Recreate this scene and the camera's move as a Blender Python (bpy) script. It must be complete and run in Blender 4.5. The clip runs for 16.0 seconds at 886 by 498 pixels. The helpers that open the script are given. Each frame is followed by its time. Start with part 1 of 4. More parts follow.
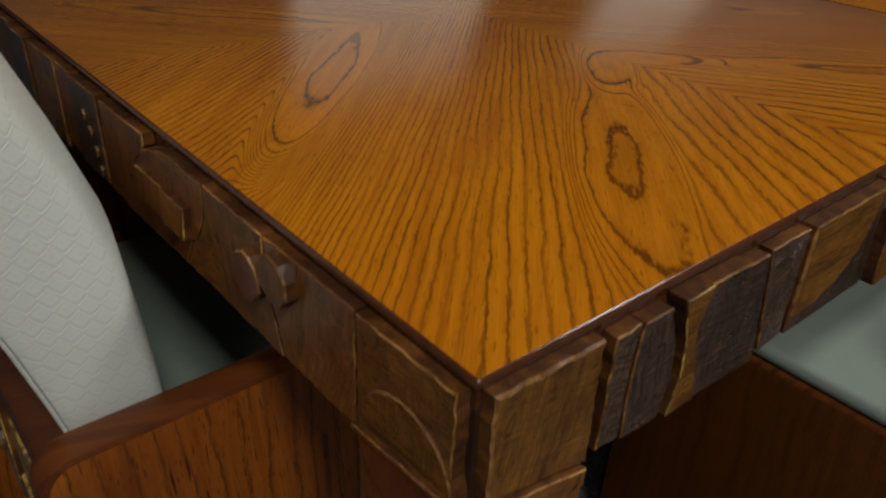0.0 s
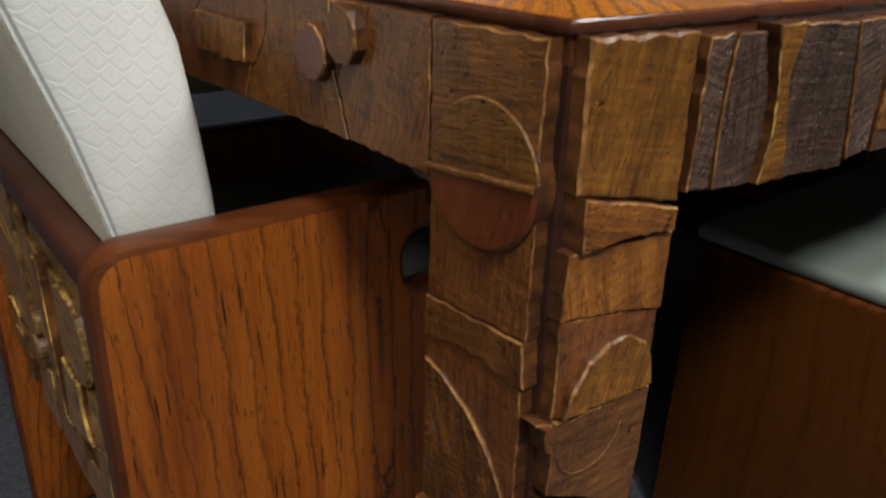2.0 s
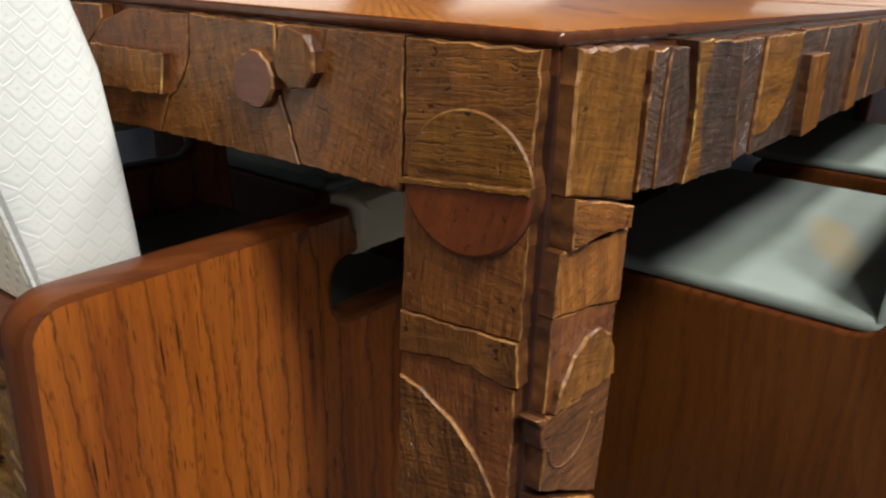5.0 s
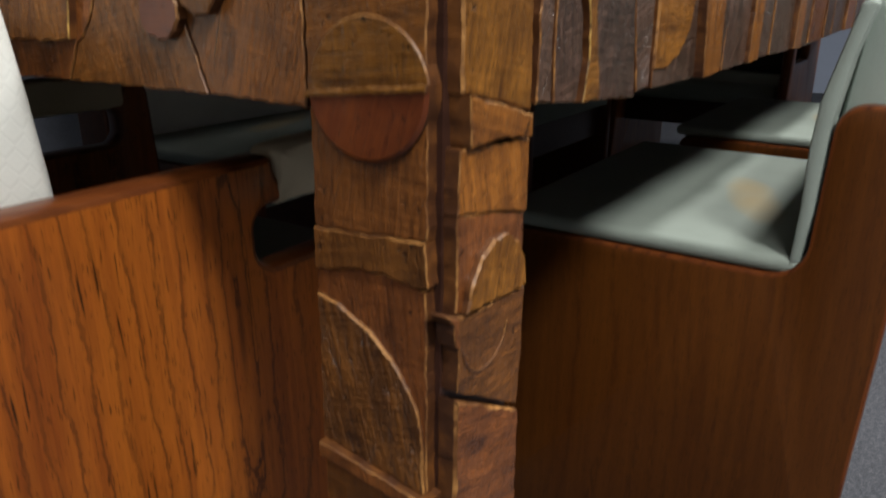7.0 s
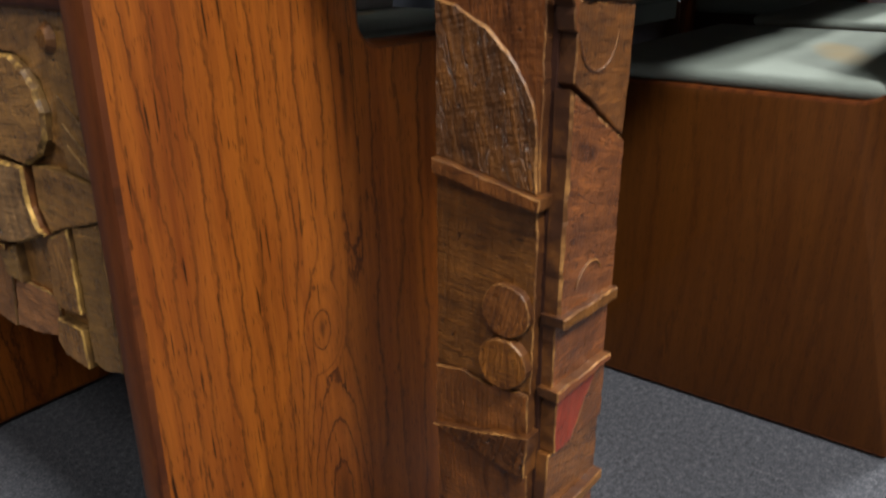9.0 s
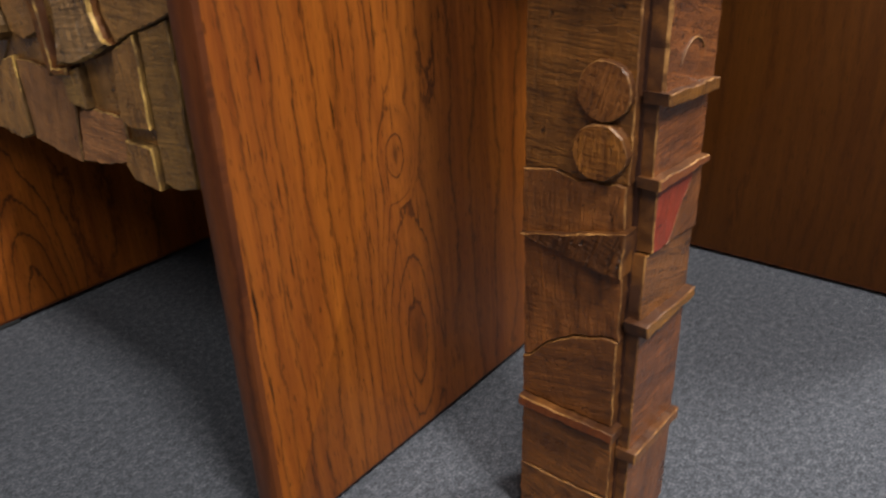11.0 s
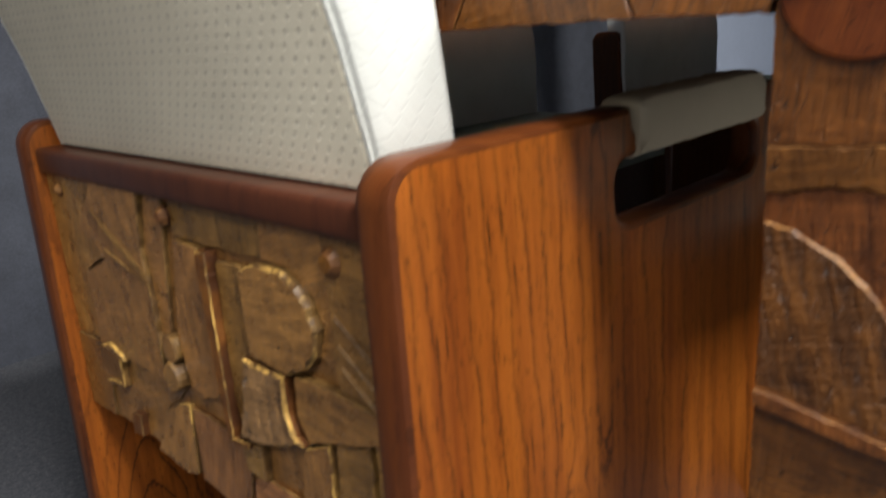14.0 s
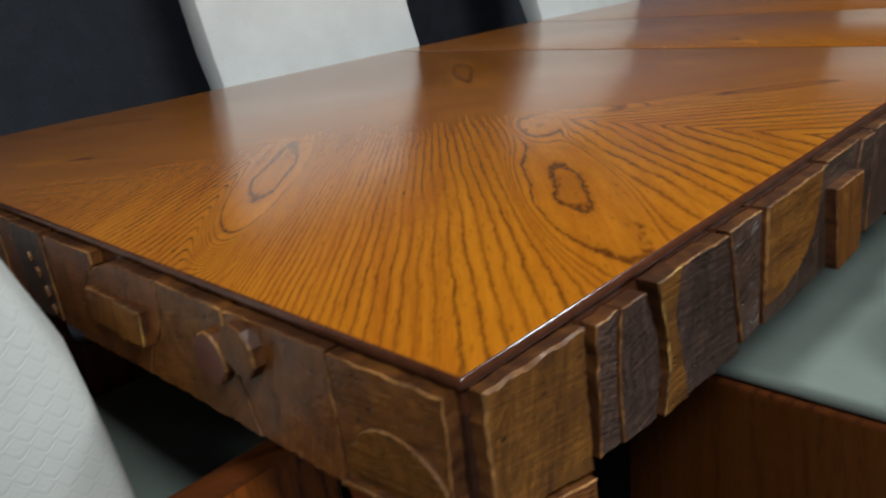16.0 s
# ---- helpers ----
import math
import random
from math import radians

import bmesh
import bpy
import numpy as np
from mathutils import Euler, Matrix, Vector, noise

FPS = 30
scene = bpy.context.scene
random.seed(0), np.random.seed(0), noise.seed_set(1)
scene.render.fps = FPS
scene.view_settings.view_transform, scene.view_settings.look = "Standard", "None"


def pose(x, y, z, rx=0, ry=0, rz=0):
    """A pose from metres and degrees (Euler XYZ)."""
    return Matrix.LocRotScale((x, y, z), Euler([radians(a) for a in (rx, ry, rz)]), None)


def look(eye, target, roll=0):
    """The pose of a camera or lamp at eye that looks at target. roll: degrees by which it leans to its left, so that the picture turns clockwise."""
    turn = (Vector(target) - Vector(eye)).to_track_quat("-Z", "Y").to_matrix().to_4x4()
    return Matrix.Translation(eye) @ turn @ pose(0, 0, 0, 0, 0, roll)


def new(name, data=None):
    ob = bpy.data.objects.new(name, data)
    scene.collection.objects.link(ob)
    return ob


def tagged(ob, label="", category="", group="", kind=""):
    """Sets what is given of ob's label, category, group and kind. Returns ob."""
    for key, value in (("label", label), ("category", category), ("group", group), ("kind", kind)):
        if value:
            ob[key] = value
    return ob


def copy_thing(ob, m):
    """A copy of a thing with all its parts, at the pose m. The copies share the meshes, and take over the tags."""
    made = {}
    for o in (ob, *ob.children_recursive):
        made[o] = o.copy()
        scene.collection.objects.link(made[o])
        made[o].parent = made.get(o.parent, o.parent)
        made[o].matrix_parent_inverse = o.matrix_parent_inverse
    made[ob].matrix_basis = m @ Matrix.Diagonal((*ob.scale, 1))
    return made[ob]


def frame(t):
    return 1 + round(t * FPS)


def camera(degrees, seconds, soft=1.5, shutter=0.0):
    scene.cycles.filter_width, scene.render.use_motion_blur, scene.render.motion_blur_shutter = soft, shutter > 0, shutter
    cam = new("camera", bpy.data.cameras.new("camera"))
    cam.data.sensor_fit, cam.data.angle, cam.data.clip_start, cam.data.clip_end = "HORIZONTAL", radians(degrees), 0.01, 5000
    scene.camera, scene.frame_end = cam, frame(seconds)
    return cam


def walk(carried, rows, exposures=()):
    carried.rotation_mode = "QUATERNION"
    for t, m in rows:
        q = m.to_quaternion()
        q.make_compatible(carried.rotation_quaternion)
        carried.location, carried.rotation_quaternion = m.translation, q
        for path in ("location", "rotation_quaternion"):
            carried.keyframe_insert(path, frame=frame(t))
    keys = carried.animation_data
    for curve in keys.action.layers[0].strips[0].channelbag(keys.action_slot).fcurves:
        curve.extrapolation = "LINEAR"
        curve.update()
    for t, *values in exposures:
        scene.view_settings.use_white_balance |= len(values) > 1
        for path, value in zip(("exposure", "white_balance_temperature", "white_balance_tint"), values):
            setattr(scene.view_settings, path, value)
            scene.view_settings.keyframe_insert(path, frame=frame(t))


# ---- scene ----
cam = camera(60.4, 16.0, soft=2.2, shutter=0.5)
PATH = [
    (0, (-0.1705, -0.1683, 0.9617), (1.0943, 1.2738, -0.1727), 3.0),
    (0.5, (-0.1984, -0.2073, 0.916), (1.081, 1.3228, -0.078), 2.5),
    (1, (-0.2173, -0.2229, 0.8715), (1.0542, 1.3651, -0.039), 2.6),
    (1.5, (-0.224, -0.2184, 0.8224), (1.0453, 1.3763, -0.078), 1.9),
    (2, (-0.2262, -0.2062, 0.7868), (1.0498, 1.3852, -0.1126), 1.8),
    (2.5, (-0.2296, -0.2184, 0.7533), (1.0386, 1.3618, -0.1761), 1.1),
    (3, (-0.2441, -0.2218, 0.7444), (1.0754, 1.3451, -0.136), 0.9),
    (3.5, (-0.2686, -0.1772, 0.7522), (1.188, 1.2882, -0.0836), 1.5),
    (4, (-0.2853, -0.1549, 0.7511), (1.2593, 1.2236, -0.0736), 1.7),
    (4.5, (-0.2942, -0.1527, 0.7656), (1.3217, 1.1478, -0.0501), 0.7),
    (4.7, (-0.2931, -0.1538, 0.7723), (1.354, 1.1244, -0.0156), 1.8),
    (6.8, (-0.3053, -0.195, 0.7478), (1.4699, 0.9472, 0.0334), 0.9),
    (7, (-0.3053, -0.195, 0.7244), (1.4666, 0.9484, 0.0022), 0.7),
    (7.5, (-0.3131, -0.1883, 0.6809), (1.4264, 0.9896, -0.0657), 0.3),
    (8, (-0.3299, -0.1961, 0.6452), (1.3785, 1.0063, -0.1315), 0.2),
    (8.5, (-0.3522, -0.1995, 0.6218), (1.3161, 1.0386, -0.1839), 0.2),
    (9, (-0.3778, -0.2006, 0.5851), (1.2804, 1.0408, -0.2374), -0.1),
    (9.5, (-0.3678, -0.1961, 0.5394), (1.2604, 1.0464, -0.3399), -1.2),
    (9.7, (-0.3689, -0.1928, 0.526), (1.2548, 1.0464, -0.3666), -1.1),
    (11.8, (-0.4368, -0.1404, 0.4836), (1.0665, 1.1668, -0.5149), -2.9),
    (12, (-0.4413, -0.1148, 0.5048), (1.0676, 1.2325, -0.4324), -2.9),
    (12.5, (-0.4513, -0.0669, 0.5438), (1.0498, 1.3484, -0.3009), -3.2),
    (13, (-0.4458, -0.0479, 0.5728), (1.0609, 1.4275, -0.1482), -3.7),
    (13.5, (-0.4346, -0.0435, 0.6029), (1.0754, 1.4599, -0.049), -4.3),
    (14, (-0.399, -0.0635, 0.6675), (1.1267, 1.4353, 0.0379), -3.7),
    (14.5, (-0.3555, -0.1048, 0.7589), (1.1534, 1.3785, 0.0579), -4.5),
    (15, (-0.2987, -0.1371, 0.828), (1.1623, 1.3663, 0.0702), -5.1),
    (15.5, (-0.2374, -0.1672, 0.8648), (1.2381, 1.3573, 0.1828), -5.5),
    (16, (-0.1816, -0.1861, 0.9071), (1.2726, 1.3139, 0.1315), -6.7),
]
EXPOSURES = [(0.0, -1.6, 6650, 5.0), (0.5, -1.38, 6650, 4.0), (1.0, -1.15, 6500, 1.0), (1.5, -0.95, 6500, 5.0), (2.0, -0.65, 6500, 10.0),
             (3.0, -0.2, 6500, 10.0), (4.5, -0.02, 6500, 10.0), (7.0, -0.2, 6500, 10.0), (7.5, -0.05, 6500, 10.0), (8.5, 0.05, 6500, 10.0),
             (9.5, 0.1, 6500, 10.0), (12.0, 0.25, 6500, 10.0), (12.5, 0.4, 6500, 10.0), (13.5, 0.5, 6500, 10.0), (14.5, 0.05, 6500, 10.0),
             (15.0, -0.5, 6225, 7.0), (15.5, -0.85, 5950, 4.0), (16.0, -1.05, 5950, 5.0)]
walk(cam, [(t, look(eye, target, roll)) for t, eye, target, roll in PATH], EXPOSURES)

# ---- light ----
world = bpy.data.worlds.new("world")
scene.world = world
world.use_nodes = True
world.node_tree.nodes["Background"].inputs[0].default_value = (0.62, 0.65, 0.7, 1)
world.node_tree.nodes["Background"].inputs[1].default_value = 0.02


def area_lamp(name, m, sx, sy, power, colour):
    d = bpy.data.lights.new(name, "AREA")
    d.shape, d.size, d.size_y, d.energy, d.color = "RECTANGLE", sx, sy, power, colour
    ob = new(name, d)
    ob.matrix_world = m
    return ob


H = 2.92
# ceiling lights, none in view: a square key beside the table; added as fill, a broad one behind the armchair, a short
# one over the far half
CEILING_LIGHTS = [(-0.57, -1.54, 0.55, 0.55, 125), (-2.0, -1.30, 1.2, 0.6, 50), (1.72, -0.80, 0.5, 0.30, 95)]
LAMP_TONE = (1.0, 0.98, 0.95)
for x, y, sx, sy, power in CEILING_LIGHTS:
    area_lamp("ceiling_lamp", look((x, y, H - 0.045), (x, y + 0.001, 0)), sx, sy, power, LAMP_TONE)


# ---- materials ----
class Net:
    """A material's node net, with arithmetic on sockets and numbers."""

    def __init__(self, name, rough=0.5, metal=0.0, coat=0.0, specular=0.5):
        self.material = bpy.data.materials.new(name)
        self.material.use_nodes = True
        self.tree = self.material.node_tree
        self.out = self.tree.nodes["Principled BSDF"]
        self.out.inputs["Roughness"].default_value = rough
        self.out.inputs["Metallic"].default_value = metal
        self.out.inputs["Coat Weight"].default_value = coat
        self.out.inputs["Coat Roughness"].default_value = 0.21
        self.out.inputs["Specular IOR Level"].default_value = specular
        self.at = self.make("ShaderNodeTexCoord").outputs["Object"]
        self.chance = self.make("ShaderNodeObjectInfo").outputs["Random"]

    def make(self, kind):
        return self.tree.nodes.new(kind)

    def put(self, value, socket):
        if isinstance(value, bpy.types.NodeSocket):
            self.tree.links.new(value, socket)
        else:
            socket.default_value = value

    def m(self, op, a, b=0.0, c=0.0):
        n = self.make("ShaderNodeMath")
        n.operation = op
        for v, s in zip((a, b, c), n.inputs):
            self.put(v, s)
        return n.outputs[0]

    def axes(self):
        n = self.make("ShaderNodeSeparateXYZ")
        self.put(self.at, n.inputs[0])
        return n.outputs

    def vec(self, x, y, z=0.0):
        n = self.make("ShaderNodeCombineXYZ")
        for v, s in zip((x, y, z), n.inputs):
            self.put(v, s)
        return n.outputs[0]

    def turn(self, v, angle):
        n = self.make("ShaderNodeVectorRotate")
        n.rotation_type = "Z_AXIS"
        self.put(v, n.inputs["Vector"])
        self.put(angle, n.inputs["Angle"])
        k = self.make("ShaderNodeSeparateXYZ")
        self.put(n.outputs[0], k.inputs[0])
        return k.outputs[0], k.outputs[1]

    def noise(self, v, scale=1.0, detail=3.0, rough=0.55):
        n = self.make("ShaderNodeTexNoise")
        self.put(v, n.inputs["Vector"])
        for key, value in (("Scale", scale), ("Detail", detail), ("Roughness", rough)):
            n.inputs[key].default_value = value
        return n.outputs["Fac"]

    def ramp(self, value, *stops):
        n = self.make("ShaderNodeValToRGB")
        e = n.color_ramp.elements
        while len(e) < len(stops):
            e.new(0.5)
        for el, (p, c) in zip(e, stops):
            el.position, el.color = p, (*(c if isinstance(c, tuple) else (c, c, c)), 1)
        self.put(value, n.inputs[0])
        return n.outputs[0]

    def mix(self, fac, a, b, blend="MIX"):
        n = self.make("ShaderNodeMix")
        n.data_type, n.blend_type = "RGBA", blend
        self.put(fac, n.inputs[0])
        for v, s in ((a, n.inputs[6]), (b, n.inputs[7])):
            self.put((*v, 1) if isinstance(v, tuple) else v, s)
        return n.outputs[2]

    def shift(self, colour, value, hue=0.5, saturation=1.0):
        n = self.make("ShaderNodeHueSaturation")
        for key, v in (("Hue", hue), ("Saturation", saturation), ("Value", value), ("Color", colour)):
            self.put(v, n.inputs[key])
        return n.outputs[0]

    def done(self, colour, height=None, strength=0.3, distance=0.001, rough=None):
        self.put(colour, self.out.inputs["Base Color"])
        if rough is not None:
            self.put(rough, self.out.inputs["Roughness"])
        if height is not None:
            n = self.make("ShaderNodeBump")
            n.inputs["Strength"].default_value, n.inputs["Distance"].default_value = strength, distance
            self.put(height, n.inputs["Height"])
            self.put(n.outputs[0], self.out.inputs["Normal"])
        return self.material


def plain(name, colour, rough=0.5, metal=0.0, grain=0.1, scale=60.0, bump=0.1):
    n = Net(name, rough, metal)
    f = n.noise(n.at, scale, 6.0)
    g = n.noise(n.at, scale * 0.07, 2.0)
    c = n.ramp(n.m("ADD", n.m("MULTIPLY", f, 0.6), n.m("MULTIPLY", g, 0.4)), (0.35, tuple(v * (1 - grain) for v in colour)), (0.65, tuple(min(1, v * (1 + grain)) for v in colour)))
    return n.done(c, f, bump, 0.002)


def veneer(name, light, mid, dark, place, pitch, knots, rough, coat, warp=1.0, lines=1.0, vary=0.0, thin=0.2, fan=0.0, spread=0.0, broken=0.3, jagged=0.42, uneven=0.4, pore=0.55, specular=0.25, pith=0.75):
    """Flat-sawn wood: growth lines pitch metres apart along s, closed round the knots (s, t, length, width, rings)."""
    n = Net(name, rough, 0.0, coat, specular)
    s, t = place(n)
    if vary:
        t = n.m("ADD", t, n.m("MULTIPLY", n.chance, vary))
    big = n.noise(n.vec(n.m("MULTIPLY", s, 2.2), n.m("MULTIPLY", t, 6.5)), 1.0, 1.5, 0.4)
    mid_n = n.noise(n.vec(n.m("MULTIPLY", s, 11.0), n.m("MULTIPLY", t, 26.0)), 1.0, 2.0)
    jag = n.noise(n.vec(n.m("MULTIPLY", s, 105.0), n.m("MULTIPLY", t, 300.0)), 1.0, 3.0, 0.6)
    if fan:
        f = n.m("MULTIPLY", n.m("LOGARITHM", n.m("MAXIMUM", n.m("ADD", 1.0, n.m("MULTIPLY", t, fan)), 0.3), math.e), 1 / (fan * pitch))
        f = n.m("ADD", f, n.m("MULTIPLY", n.m("MINIMUM", n.m("ADD", t, 0.7 / fan), 0.0), 1.1 / pitch))
    else:
        f = n.m("DIVIDE", t, pitch)
    f = n.m("MULTIPLY", f, n.m("ADD", 1.0, n.m("MULTIPLY", s, spread)))
    f = n.m("ADD", f, n.m("MULTIPLY", n.m("SUBTRACT", big, 0.5), warp))
    heart = near = 0.0
    for s1, t1, a, b, rings in knots:
        ds = n.m("DIVIDE", n.m("SUBTRACT", s, s1), a)
        dt = n.m("DIVIDE", n.m("SUBTRACT", t, t1), b)
        r2 = n.m("ADD", n.m("MULTIPLY", ds, ds), n.m("MULTIPLY", dt, dt))
        w = n.m("EXPONENT", n.m("MULTIPLY", n.m("POWER", r2, 5.0), -1.0))
        own = math.floor((math.log(1 + t1 * fan) / fan if fan else t1) / pitch * (1 + s1 * spread)) + 0.2
        f = n.m("ADD", f, n.m("MULTIPLY", w, n.m("SUBTRACT", own, f)))
        f = n.m("ADD", f, n.m("MULTIPLY", n.m("EXPONENT", n.m("MULTIPLY", r2, -1.5)), rings))
        near = n.m("MAXIMUM", near, w)
        heart = n.m("MAXIMUM", heart, n.m("EXPONENT", n.m("MULTIPLY", r2, -28.0)))
    f = n.m("ADD", f, n.m("MULTIPLY", n.m("SUBTRACT", mid_n, 0.5), 1.1))
    f = n.m("ADD", f, n.m("MULTIPLY", n.m("SUBTRACT", jag, 0.5), jagged))
    ring = n.m("FRACT", f)
    line = n.ramp(ring, (0.0, 0.0), (thin * 0.3, 0.15), (thin, 0.8), (0.5, 1.0), (1 - thin * 0.8, 0.9), (1 - thin * 0.2, 0.3), (1.0, 0.0))
    fade = n.ramp(n.noise(n.vec(n.m("MULTIPLY", s, 6.0), n.m("MULTIPLY", t, 38.0)), 1.0, 2.0), (0.35, 0.0), (0.66, 1.0 - lines * 0.5))
    dash = n.ramp(n.noise(n.vec(n.m("MULTIPLY", s, 45.0), n.m("MULTIPLY", t, 320.0)), 1.0, 2.0), (0.42, 0.0), (0.60, broken))
    lot = n.m("FRACT", n.m("MULTIPLY", n.m("SINE", n.m("MULTIPLY", n.m("ROUND", f), 12.9)), 437.5))
    line = n.m("MAXIMUM", n.m("MAXIMUM", line, n.m("MULTIPLY", lot, n.m("MULTIPLY", n.m("SUBTRACT", 1.0, near), uneven))), n.m("MULTIPLY", n.m("MAXIMUM", fade, dash), n.m("SUBTRACT", 1.0, n.m("MULTIPLY", near, 0.8))))
    tone = n.ramp(n.noise(n.vec(n.m("MULTIPLY", s, 3.0), n.m("MULTIPLY", t, 14.0)), 1.0, 3.0), (0.35, 0.0), (0.68, 1.0))
    streak = n.noise(n.vec(n.m("MULTIPLY", s, 5.0), n.m("MULTIPLY", t, 120.0)), 1.0, 3.0)
    c = n.mix(n.m("MULTIPLY", n.m("ADD", tone, n.ramp(streak, (0.35, 0.0), (0.65, 1.0))), 0.5), light, mid)
    c = n.mix(line, dark, c)
    c = n.mix(n.m("MULTIPLY", heart, pith), c, dark)
    fibre = n.noise(n.vec(n.m("MULTIPLY", s, 28.0), n.m("MULTIPLY", t, 900.0)), 1.0, 2.0)
    c = n.mix(0.35, c, n.ramp(fibre, (0.3, 0.5), (0.6, 1.0)), "MULTIPLY")
    pores = n.ramp(n.noise(n.vec(n.m("MULTIPLY", s, 75.0), n.m("MULTIPLY", t, 650.0)), 1.0, 1.0), (0.28, 0.35), (0.38, 1.0))
    c = n.mix(pore, c, pores, "MULTIPLY")
    if pore > 0.8:
        slit = n.ramp(n.noise(n.vec(n.m("MULTIPLY", s, 20.0), n.m("MULTIPLY", t, 300.0), 4.0), 1.0, 2.0), (0.28, 0.15), (0.38, 1.0))
        c = n.mix(n.ramp(n.m("ADD", t, n.m("MULTIPLY", big, 0.08)), (0.11, 1.0), (0.19, 0.3)), c, slit, "MULTIPLY")
    cloud = n.noise(n.at, 5.0, 3.0)
    c = n.shift(c, n.m("ADD", 0.80, n.m("MULTIPLY", cloud, 0.40)))
    smear = n.noise(n.at, 9.0, 4.0)
    dust = n.noise(n.at, 170.0, 3.0)
    gloss = n.m("ADD", n.m("ADD", rough - 0.09, n.m("MULTIPLY", smear, 0.13)), n.m("MULTIPLY", dust, 0.05))
    return n.done(c, n.m("ADD", n.m("MULTIPLY", line, 0.5), n.m("MULTIPLY", pores, 0.5)), 0.10, 0.0005, gloss)


def top_place(n):
    """Sheets of veneer, mirrored about their joints, their grain on the diagonal."""
    x, y, _ = n.axes()
    x = n.m("PINGPONG", x, 0.395)
    y = n.m("PINGPONG", y, 0.46)
    k = math.sqrt(0.5)
    return n.m("MULTIPLY", n.m("ADD", x, y), k), n.m("MULTIPLY", n.m("SUBTRACT", x, y), k)


def upright_x(n):
    x, y, z = n.axes()
    return z, n.m("ADD", x, n.m("SUBTRACT", y, 0.13))


def upright_y(n):
    x, y, z = n.axes()
    return z, n.m("ADD", y, n.m("MULTIPLY", x, 0.35))


TOP_WOOD = veneer("oak_top", (0.62, 0.216, 0.007), (0.43, 0.122, 0.005), (0.125, 0.033, 0.004), top_place, 0.0088,
                  [(0.235, 0.081, 0.165, 0.035, 2.1), (0.430, 0.088, 0.07, 0.024, 1.7), (0.38, -0.134, 0.21, 0.030, 2.3)], 0.22, 0.7, warp=1.6, lines=0.5, thin=0.15, fan=6.0, spread=1.0, specular=0.25, pith=0.12)
PANEL_WOOD = veneer("panel_wood", (0.37, 0.106, 0.012), (0.185, 0.043, 0.006), (0.055, 0.014, 0.0035), upright_x, 0.0150,
                    [(0.175, 0.092, 0.14, 0.038, 4.3), (0.335, 0.086, 0.038, 0.022, 2.4), (0.50, 0.128, 0.16, 0.014, 1.9), (0.03, 0.485, 0.30, 0.055, 7.0)], 0.38, 0.06, warp=2.2, lines=0.8, thin=0.09, fan=4.0, broken=0.6, jagged=0.36, uneven=0.65, pore=0.95)
# Darker than the armchair's veneer; part of that is under-table shade in the colour.
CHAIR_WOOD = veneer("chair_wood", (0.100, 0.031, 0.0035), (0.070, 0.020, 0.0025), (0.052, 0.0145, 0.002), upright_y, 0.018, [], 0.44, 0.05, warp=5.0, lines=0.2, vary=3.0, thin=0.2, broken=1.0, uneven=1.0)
# Edge band, its brown deepened for edges that face away from the light.
EDGE_BAND = veneer("edge_band", (0.165, 0.047, 0.010), (0.11, 0.029, 0.008), (0.05, 0.013, 0.005), upright_y, 0.02, [], 0.34, 0.1, warp=2.0, lines=0.3)
RAIL_WOOD = veneer("rail_wood", (0.10, 0.032, 0.014), (0.075, 0.022, 0.011), (0.05, 0.015, 0.008), upright_y, 0.02, [], 0.36, 0.2, warp=2.0, lines=0.1, broken=1.0, uneven=1.0)


